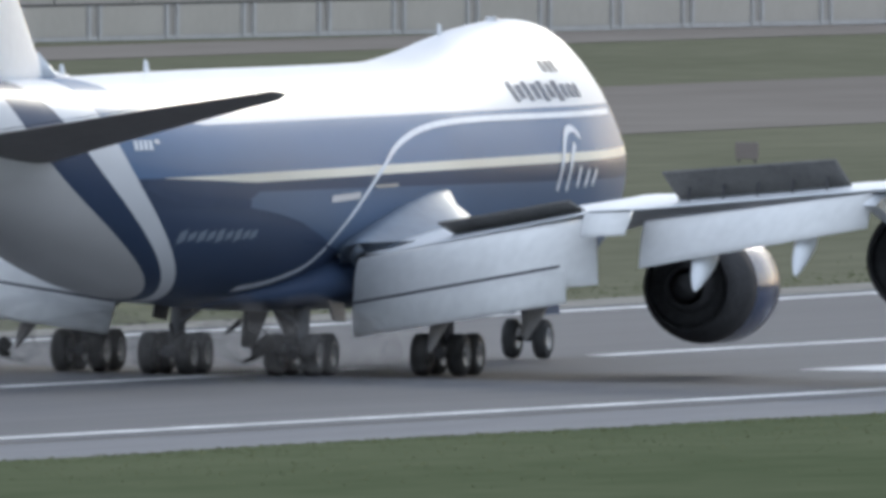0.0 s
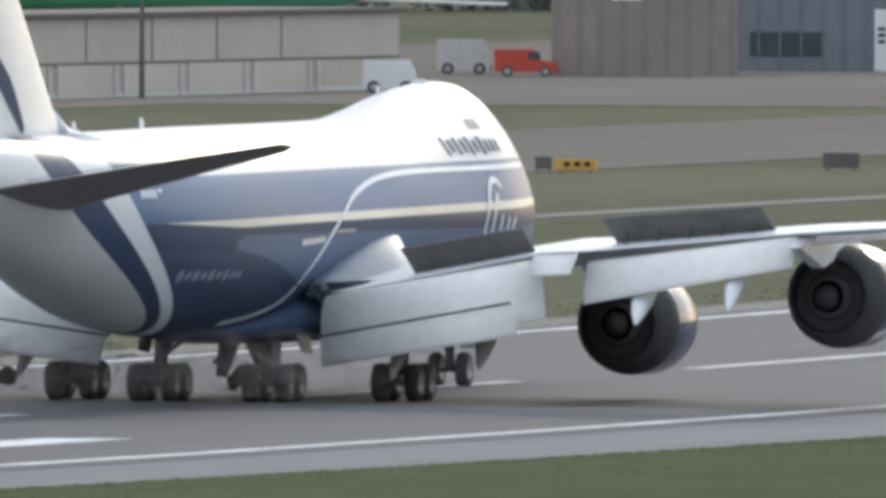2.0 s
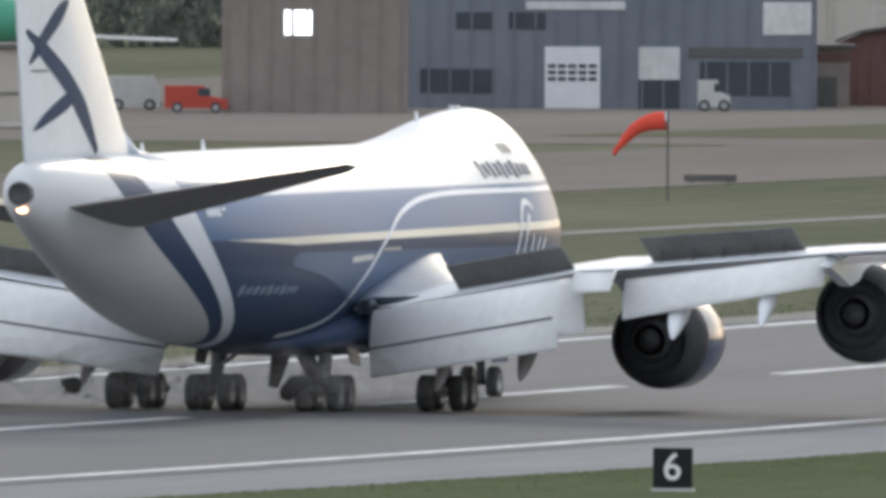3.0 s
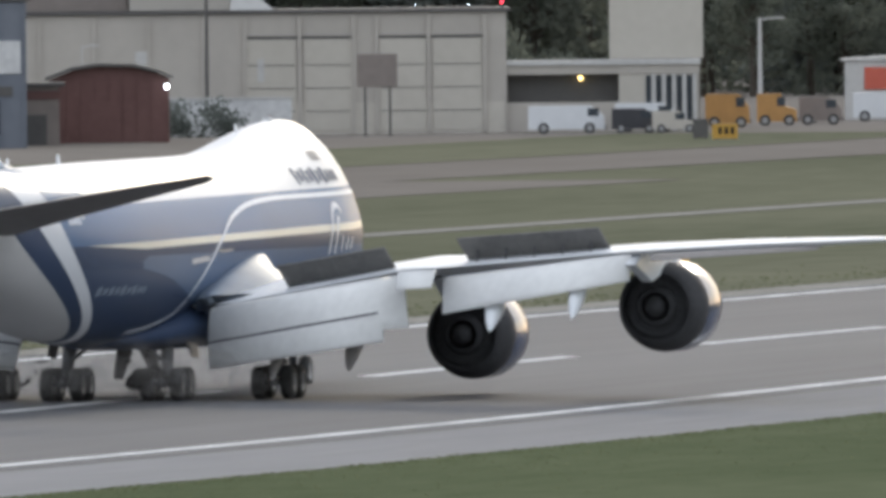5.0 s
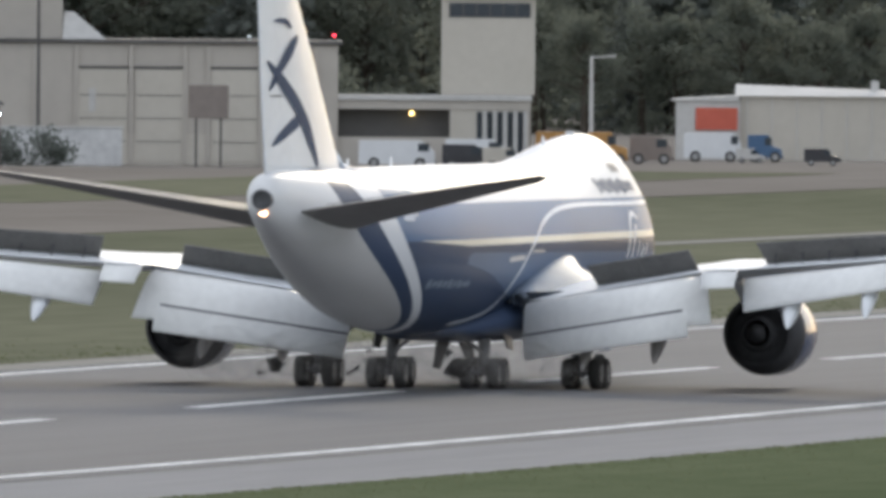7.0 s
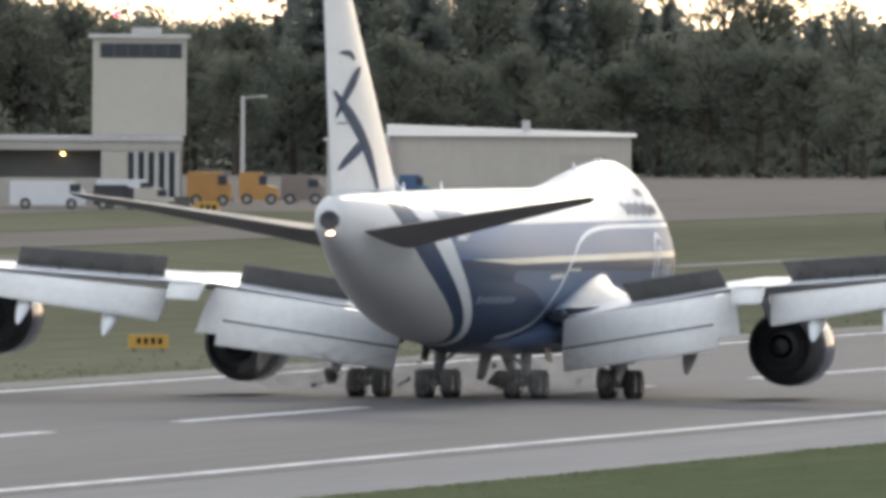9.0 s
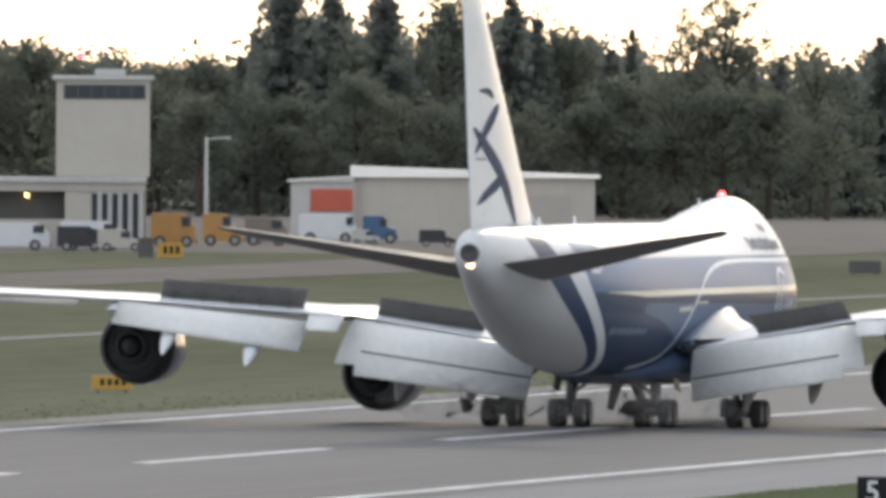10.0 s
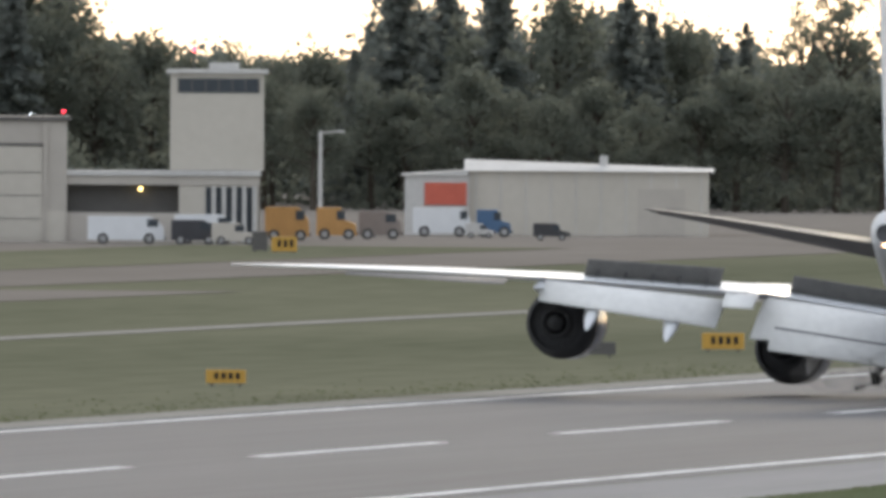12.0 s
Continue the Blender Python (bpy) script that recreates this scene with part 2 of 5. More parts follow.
# ---- mesh helpers ----
def part(name, bm, mat, parent=None, label="", smooth=False, kind=""):
    me = bpy.data.meshes.new(name)
    bmesh.ops.recalc_face_normals(bm, faces=bm.faces)
    bm.to_mesh(me)
    bm.free()
    for mm in (mat if isinstance(mat, (list, tuple)) else [mat]):
        me.materials.append(mm)
    if smooth:
        me.polygons.foreach_set("use_smooth", [True] * len(me.polygons))
    ob = new(name, me)
    if parent:
        ob.parent = parent
    return tagged(ob, label, kind=kind)


def thing(name, label, category, m=None, group=""):
    ob = new(name)
    ob.empty_display_size = 0.5
    if m is not None:
        ob.matrix_basis = m
    return tagged(ob, label, category, group)


def box(x0, x1, y0, y1, z0, z1, bm=None, bevel=0.0):
    bm = bm or bmesh.new()
    v = [bm.verts.new((x, y, z)) for x in (x0, x1) for y in (y0, y1) for z in (z0, z1)]
    fs = [bm.faces.new([v[i] for i in q]) for q in ((0, 1, 3, 2), (4, 6, 7, 5), (0, 4, 5, 1), (2, 3, 7, 6), (0, 2, 6, 4), (1, 5, 7, 3))]
    if bevel:
        es = {e for f in fs for e in f.edges}
        bmesh.ops.bevel(bm, geom=list(es), offset=bevel, segments=2, affect="EDGES", profile=0.6)
    return bm


def loft(rings, caps=True, closed=True, bm=None):
    bm = bm or bmesh.new()
    rows = [[bm.verts.new(p) for p in r] for r in rings]
    n = len(rows[0])
    for a, c in zip(rows, rows[1:]):
        for i in range(n if closed else n - 1):
            j = (i + 1) % n
            bm.faces.new((a[i], a[j], c[j], c[i]))
    if caps:
        bm.faces.new(rows[0])
        bm.faces.new(rows[-1][::-1])
    return bm


def tube(p, q, r0, r1=None, n=10, bm=None):
    p, q = Vector(p), Vector(q)
    r1 = r0 if r1 is None else r1
    d = (q - p).normalized()
    a = d.orthogonal().normalized()
    c = d.cross(a)
    ring = lambda o, r: [o + (a * math.cos(k * math.tau / n) + c * math.sin(k * math.tau / n)) * r for k in range(n)]
    return loft([ring(p, r0), ring(q, r1)], bm=bm)


def lathe(profile, n=36, bm=None, centre=(0, 0, 0), caps=False):
    """Turns (x, r) pairs about the x axis."""
    cx, cy, cz = centre
    return loft([[(cx + x, cy + r * math.cos(k * math.tau / n), cz + r * math.sin(k * math.tau / n)) for k in range(n)] for x, r in profile], caps=caps, bm=bm)


def prism(pts, y0, y1, bm=None):
    """A flat outline in x and z, thick in y."""
    return loft([[(x, y0, z) for x, z in pts], [(x, y1, z) for x, z in pts]], bm=bm)


# ---- the ground ----
KX, KZ = (-4000, 600, 750, 900, 1050, 1200, 1350, 1700, 2000, 9000), (1.35, 1.35, 0.55, -0.27, -0.53, -0.15, -0.04, 0.1, -0.1, -0.1)


def lie(x):
    """Height of the gently rolling field, along the runway."""
    s = 0.0
    for d in (-60, -30, 0, 30, 60):
        s += float(np.interp(x + d, KX, KZ))
    return s / 5


def sheet(name, x0, x1, y0, y1, up, mat, step=40.0, label="", thick=0.0):
    n = max(1, int((x1 - x0) / step))
    xs = [x0 + (x1 - x0) * i / n for i in range(n + 1)]
    bm = bmesh.new()
    ra = [bm.verts.new((x, y0, lie(x) + up)) for x in xs]
    rb = [bm.verts.new((x, y1(x) if callable(y1) else y1, lie(x) + up)) for x in xs]
    for i in range(n):
        bm.faces.new((ra[i], ra[i + 1], rb[i + 1], rb[i]))
    ob = part(name, bm, mat, kind="structure")
    return tagged(ob, label, name.split("_")[0])


bm = bmesh.new()
xs = [-6000, -2000, 0, 300] + [450 + 40 * i for i in range(45)] + [2500, 3500, 6000, 9000]
ra = [[bm.verts.new((x, y, lie(x))) for y in (-6000, -600, -60, 60, 600, 6000)] for x in xs]
for a, b in zip(ra, ra[1:]):
    for i in range(5):
        bm.faces.new((a[i], b[i], b[i + 1], a[i + 1]))
tagged(part("ground", bm, M["grass"], kind="structure"), "mown green airfield grass, dull in the haze", "ground")

sheet("runway", 250, 3200, -24.6, 24.6, 0.05, M["runway"], label="long grey asphalt runway, tyre-streaked and damp")
sheet("shoulder_near", 250, 3200, -36.5, -24.6, 0.035, M["shoulder"], label="paler asphalt shoulder along the runway")
sheet("shoulder_far", 250, 3200, 24.6, 28.0, 0.035, M["mottle"], label="pale gravel verge along the runway")
def verge_edge(x):
    """Where the near grass meets the shoulder."""
    return float(np.interp(x, (760, 930), (-30.9, -35.0))) + 0.35 * noise.noise((x * 0.07, 0, 0)) + 0.2 * noise.noise((x * 0.4, 0, 3))


sheet("grass_verge", 250, 3200, -240, verge_edge, 0.045, M["lush"], step=2.0, label="lush dark green grass verge beside the runway")
sheet("taxiway", 250, 1830, 128, 175, 0.03, M["taxiway"], label="brownish concrete parallel taxiway")
sheet("service_road", 1300, 3000, 88.5, 91.5, 0.03, M["mottle"], label="narrow pale service track across the grass")
sheet("perimeter_road", 900, 2010, 231, 250, 0.03, M["taxiway"], label="grey concrete road before the sheds")
sheet("apron", 1830, 2900, 147, 330, 0.034, M["taxiway"], label="worn concrete apron before the airport buildings")
sheet("grass_island", 1880, 2150, 170, 199, 0.06, M["grass"], label="strip of grass on the apron")

lines = thing("runway_markings", "white painted edge lines and centre dashes on the runway", "marking")
lines["kind"] = "structure"


def stripe(name, x0, x1, y0, y1, up=0.062):
    n = max(1, int((x1 - x0) / 40))
    bm = bmesh.new()
    for i in range(n):
        a, b = x0 + (x1 - x0) * i / n, x0 + (x1 - x0) * (i + 1) / n
        bm.faces.new([bm.verts.new(p) for p in ((a, y0, lie(a) + up), (b, y0, lie(b) + up), (b, y1, lie(b) + up), (a, y1, lie(a) + up))])
    bmesh.ops.remove_doubles(bm, verts=bm.verts, dist=0.001)
    return part(name, bm, M["marking"], lines)


stripe("edge_line", 300, 3000, -22.85, -21.95)
stripe("edge_line", 300, 3000, 21.95, 22.85)
for k in range(-12, 25):
    stripe("centre_dash", 1147.9 + 64.3 * k, 1147.9 + 64.3 * k + 38.6, -0.45, 0.45)
stripe("touchdown_bar", 871.5, 889.5, -14.3, -11.6)


# ---- the aircraft: x forward, y to its left, z up from the wheels' contact ----
jet = thing("cargo_aircraft", "white and blue four-engined cargo jet rolling out with spoilers up", "aircraft")

SX = (-36.7, -36.2, -34.5, -32.0, -29.0, -25.0, -21.0, -17.0, -12.0, -6.0, 4.0, 12.0, 14.0, 17.0, 20.0, 23.0, 26.0, 29.0, 31.0, 33.0, 34.2, 35.3, 36.2, 37.0, 37.5, 37.7)
TOP = (8.05, 8.48, 8.70, 8.78, 8.81, 8.83, 8.85, 8.88, 8.93, 8.98, 9.03, 9.10, 9.20, 9.50, 9.90, 10.15, 10.30, 10.24, 9.97, 9.36, 8.78, 8.12, 7.50, 6.98, 6.50, 6.19)
LOW = (7.1, 6.8, 6.25, 5.55, 4.85, 4.0, 3.25, 2.65, 2.25, 2.1, 2.08, 2.08, 2.08, 2.08, 2.08, 2.08, 2.1, 2.2, 2.4, 2.8, 3.2, 3.7, 4.25, 4.95, 5.5, 5.85)
WID = (0.35, 0.62, 0.9, 1.25, 1.7, 2.25, 2.72, 3.02, 3.22, 3.25, 3.25, 3.25, 3.25, 3.25, 3.25, 3.25, 3.16, 2.8, 2.46, 2.05, 1.77, 1.47, 1.15, 0.78, 0.40, 0.1)
MID = (7.6, 7.65, 7.6, 7.35, 7.05, 6.7, 6.35, 6.1, 5.95, 5.9, 5.9, 5.9, 5.9, 5.9, 5.9, 5.9, 5.9, 5.9, 5.9, 5.9, 5.92, 5.95, 6.0, 6.0, 6.0, 6.02)


def curve_at(x, ys):
    i = int(np.clip(np.searchsorted(SX, x) - 1, 1, len(SX) - 3))
    x0, x1 = SX[i], SX[i + 1]
    t = (x - x0) / (x1 - x0)
    m0 = (ys[i + 1] - ys[i - 1]) / (SX[i + 1] - SX[i - 1]) * (x1 - x0)
    m1 = (ys[i + 2] - ys[i]) / (SX[i + 2] - SX[i]) * (x1 - x0)
    if not 0 <= t <= 1:
        return float(np.interp(x, SX, ys))
    return (2 * t**3 - 3 * t**2 + 1) * ys[i] + (t**3 - 2 * t**2 + t) * m0 + (-2 * t**3 + 3 * t**2) * ys[i + 1] + (t**3 - t**2) * m1


def hump(x):
    """How far the section is pinched in over the upper deck."""
    return float(np.interp(x, (10, 20, 35, 37.2), (0, 1, 1, 0)))


def skin(x, z):
    """Half width of the fuselage at a height."""
    w, c = curve_at(x, WID), curve_at(x, MID)
    h = curve_at(x, TOP) - c if z > c else c - curve_at(x, LOW)
    s = min(1.0, abs(z - c) / max(h, 0.01))
    e = 2.0 + (0.12 if z < c else -0.48 * hump(x))
    return w * (1 - s**e) ** (1 / e)


def section(x, n=56):
    w, c, t, l = (curve_at(x, v) for v in (WID, MID, TOP, LOW))
    pts = []
    for k in range(n):
        a = k * math.tau / n
        s, co = math.sin(a), math.cos(a)
        e = 2.0 + (0.12 if s < 0 else -0.48 * hump(x))
        pts.append((x, w * math.copysign(abs(co) ** (2 / e), co), c + (t - c if s > 0 else c - l) * math.copysign(abs(s) ** (2 / e), s)))
    return pts


fx = sorted(set([-36.7, -36.5, -36.2, -35.5] + [-35 + i for i in range(69)] + [34.5, 35, 35.4, 35.8, 36.2, 36.6, 36.9, 37.2, 37.45, 37.6, 37.7]))
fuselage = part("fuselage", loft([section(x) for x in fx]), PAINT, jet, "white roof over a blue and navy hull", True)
part("exhaust_outlet", lathe([(-36.2, 0.38), (-36.92, 0.40), (-36.94, 0.34), (-36.8, 0.32), (-36.76, 0.02)], 20, centre=(0, -0.12, 7.6), caps=True), M["soot"], fuselage, "round sooty exhaust outlet in the tail cone")
bm = bmesh.new()
bmesh.ops.create_uvsphere(bm, u_segments=12, v_segments=8, radius=0.12)
bmesh.ops.scale(bm, verts=bm.verts, vec=(0.8, 1.5, 0.7))
bmesh.ops.translate(bm, verts=bm.verts, vec=(-36.62, -0.14, 7.05))
part("tail_lamp", bm, M["taillamp"], fuselage, "glowing orange-white tail lamp")
for i, x in enumerate((-19.9, -11.4, 19.5)):
    part("blade_antenna", prism([(x, curve_at(x, TOP) - 0.05), (x + 0.45, curve_at(x, TOP) - 0.05), (x + 0.2, curve_at(x, TOP) + 0.32), (x, curve_at(x, TOP) + 0.36)], -0.03, 0.03), M["white"], fuselage)

# turning red beacon on the hump
bx = 25.3
bz = curve_at(bx, TOP)
beacon = part("beacon", lathe([(0.0, 0.2), (0.13, 0.19), (0.135, 0.175), (0.03, 0.17)], 20, caps=True), M["metal"], fuselage, "low metal base of the turning beacon")
beacon.matrix_basis = pose(bx, 0, bz - 0.03, 0, -90, 0)
lens = part("beacon_lamp", lathe([(-0.012, 0.02), (-0.012, 0.16), (0.012, 0.16), (0.012, 0.02)], 20, caps=True), M["beacon"], fuselage, "glowing red lamp disc of the beacon")


def decal(pts, width, side, steps=10):
    """A painted band that hugs the hull: points in x and z along its middle."""
    line = []
    for (a, b), (c, d) in zip(pts, pts[1:]):
        line += [(a + (c - a) * i / steps, b + (d - b) * i / steps) for i in range(steps)]
    line.append(pts[-1])
    bm = bmesh.new()
    rows = []
    for i, (x, z) in enumerate(line):
        p, q = line[max(0, i - 1)], line[min(len(line) - 1, i + 1)]
        d = Vector((q[0] - p[0], q[1] - p[1])).normalized()
        row = []
        for s in (-0.5, 0.5):
            xx, zz = x - d.y * s * width, z + d.x * s * width
            row.append(bm.verts.new((xx, side * (skin(xx, zz) + 0.02), zz)))
        rows.append(row)
    for a, b in zip(rows, rows[1:]):
        bm.faces.new((a[0], a[1], b[1], b[0]))
    return bm


def smooth_line(pts, n=6):
    out = []
    for i in range(len(pts) - 1):
        p0, p1, p2, p3 = (Vector(pts[max(0, min(len(pts) - 1, j))]) for j in (i - 1, i, i + 1, i + 2))
        for k in range(n):
            t = k / n
            out.append(tuple(0.5 * (2 * p1 + (p2 - p0) * t + (2 * p0 - 5 * p1 + 4 * p2 - p3) * t * t + (3 * p1 - p0 - 3 * p2 + p3) * t**3)))
    return out + [pts[-1]]


SWOOSH = smooth_line([(31.0, 7.52), (23, 7.46), (15, 7.42), (11, 7.36), (8.5, 7.26), (6.2, 7.05), (4, 6.67), (2.4, 6.1), (0.77, 5.37), (-0.4, 4.75), (-1.4, 4.2), (-2.3, 3.6), (-3.3, 3.15), (-5.5, 2.79), (-8, 2.62)])
for side in (-1, 1):
    part("swoosh", decal(SWOOSH, 0.17, side, 2), M["cream"], fuselage, "thin pale curved stripe")
    for x, w, h in ((19.0, 0.5, 0.75), (19.75, 0.5, 0.5), (20.5, 0.45, 0.7), (21.25, 0.5, 0.55), (22.0, 0.5, 0.75), (22.75, 0.5, 0.5), (23.5, 0.55, 0.75), (24.3, 0.5, 0.5), (25.1, 0.5, 0.5), (25.9, 0.5, 0.5)):
        part("lettering_bar", decal([(x + 0.5, 8.18), (x + 0.5 + w, 8.18)], h * 0.8, side, 2), M["navy"], fuselage)
    for x in (24.2, 24.8, 25.4):
        part("lettering_bar", decal([(x, 8.92), (x + 0.35, 8.92)], 0.36, side, 2), M["grey"], fuselage)
    for x, h in ((-16.6, 0.7), (-15.8, 0.45), (-15.0, 0.6), (-14.2, 0.5), (-13.4, 0.7), (-12.6, 0.45), (-11.8, 0.65), (-11.0, 0.45), (-10.3, 0.45)):
        part("lettering_bar", decal([(x - 0.15, 4.2), (x + 0.4, 4.3)], h * 0.5, side, 2), M["fillet"], fuselage)
    for x in (-21.3, -20.9, -20.5, -20.1):
        part("lettering_bar", decal([(x, 6.92), (x + 0.28, 6.92)], 0.28, side, 2), M["cream"], fuselage)
    part("flag_patch", decal([(-19.6, 7.02), (-19.2, 7.02)], 0.12, side, 2), M["signwhite"], fuselage)
    for pts in ([(21.3, 5.2), (22.0, 6.2), (22.9, 6.9), (23.8, 7.05), (24.4, 6.8)], [(22.3, 5.2), (22.9, 6.1), (23.6, 6.6)], [(23.5, 5.3), (23.9, 5.9)], [(24.4, 5.3), (24.9, 5.8)], [(25.3, 5.35), (25.9, 5.8)]):
        part("emblem_stroke", decal(smooth_line(pts, 5), 0.22, side, 2), M["cream"], fuselage)
    part("outflow_vent", decal([(-2.9, 5.2), (0.1, 5.29)], 0.2, side, 4), M["metal"], fuselage)
    part("panel_seam", decal(smooth_line([(-20.4, 5.8), (-18.2, 5.42), (-15.0, 5.22), (-11.2, 5.12)], 4), 0.26, side, 2), M["navy"], fuselage, "dark navy wedge under the cheat line")
    part("panel_seam", decal(smooth_line([(-11.2, 5.0), (-7.8, 4.75), (-5.1, 4.45)], 4), 0.07, side, 2), M["navy"], fuselage)
    part("panel_seam", decal(smooth_line([(-4.8, 3.98), (-2.4, 3.85), (-0.4, 3.6)], 4), 0.08, side, 2), M["navy"], fuselage)
    part("outflow_vent", decal([(1.6, 5.53), (4.0, 5.55)], 0.09, side, 3), M["metal"], fuselage, "thin bright metal slot")

# belly fairing round the wing root
FX = [(-8.5, 0.5, 2.25, 2.6), (-6.5, 1.4, 2.05, 2.7), (-4, 2.0, 1.95, 2.9), (-1.5, 2.8, 1.88, 3.3), (1.5, 3.7, 1.85, 4.1), (6, 3.85, 1.85, 4.2), (12, 3.6, 1.9, 4.0), (16, 2.6, 2.0, 3.4), (18, 0.8, 2.2, 2.8)]
rings = []
for x, w, l, h in FX:
    rings.append([(x, w * math.copysign(abs(math.cos(a)) ** 0.75, math.cos(a)), (l + h) / 2 + (h - l) / 2 * math.copysign(abs(math.sin(a)) ** 0.75, math.sin(a))) for a in (k * math.tau / 32 for k in range(32))])
part("belly_fairing", loft(rings), M["navy"], jet, "navy belly fairing between the wings", True)


def airfoil(le, te, y, z, th, n=9, camber=0.0):
    """A closed wing section in x and z, from a leading to a trailing edge."""
    c = le - te
    up, dn = [], []
    for i in range(n + 1):
        t = (1 - math.cos(math.pi * i / n)) / 2
        h = th * 2.6 * (0.2969 * math.sqrt(t) - 0.126 * t - 0.3516 * t * t + 0.2843 * t**3 - 0.1015 * t**4) / 0.26 * 0.5
        h = max(h, 0.012)
        up.append((le - c * t, y, z + h + camber * math.sin(math.pi * t)))
        dn.append((le - c * t, y, z - h * 0.8 + camber * math.sin(math.pi * t)))
    return up + dn[::-1]


def panel(corners, th, bm=None):
    """A board over four corners, thick along its normal, with eased edges."""
    a, b, c, d = (Vector(p) for p in corners)
    n = (b - a).cross(d - a).normalized() * th / 2
    bm = bm or bmesh.new()
    top = [bm.verts.new(p + n) for p in (a, b, c, d)]
    bot = [bm.verts.new(p - n) for p in (a, b, c, d)]
    bm.faces.new(top)
    bm.faces.new(bot[::-1])
    for i in range(4):
        j = (i + 1) % 4
        bm.faces.new((top[i], bot[i], bot[j], top[j]))
    return bm


def flap(le_in, te_in, le_out, te_out, th, n=8):
    """A slotted flap: a small cambered section drawn from root to tip."""
    rings = []
    for s in (0.0, 0.5, 1.0):
        a, b = Vector(le_in).lerp(Vector(le_out), s), Vector(te_in).lerp(Vector(te_out), s)
        d = b - a
        nrm = Vector((-d.z, 0, d.x)).normalized()
        if nrm.x > 0:
            nrm = -nrm
        up, dn = [], []
        for i in range(n + 1):
            t = i / n
            h = th * (1.45 * math.sqrt(t) * (1 - t) + 0.02)
            up.append(tuple(a + d * t + nrm * (h + 0.25 * th * math.sin(math.pi * t))))
            dn.append(tuple(a + d * t - nrm * (h * 0.5 - 0.25 * th * math.sin(math.pi * t))))
        rings.append(up + dn[::-1])
    return loft(rings)


def mirror(s, p):
    return (p[0], s * p[1], p[2])


WING = [(2.6, 13.2, -0.2, 3.5, 1.9), (4.2, 11.8, -0.7, 3.6, 1.7), (8.0, 8.4, -2.0, 4.3, 1.2), (11.4, 5.3, -3.3, 4.92, 0.9), (11.6, 5.1, -5.0, 4.95, 0.88), (12.9, 4.0, -5.3, 5.02, 0.82), (13.1, 3.9, -4.3, 5.03, 0.8), (17.5, -0.1, -6.3, 5.4, 0.66), (21.0, -3.3, -8.0, 5.70, 0.56), (21.3, -3.5, -9.3, 5.72, 0.55), (26.0, -7.7, -12.0, 6.0, 0.42), (30.8, -12.2, -14.6, 6.22, 0.26), (32.8, -14.3, -15.7, 6.3, 0.13), (34.2, -15.9, -16.3, 6.36, 0.05)]
LIFTED, ENGINES, WINGS = [], [], []
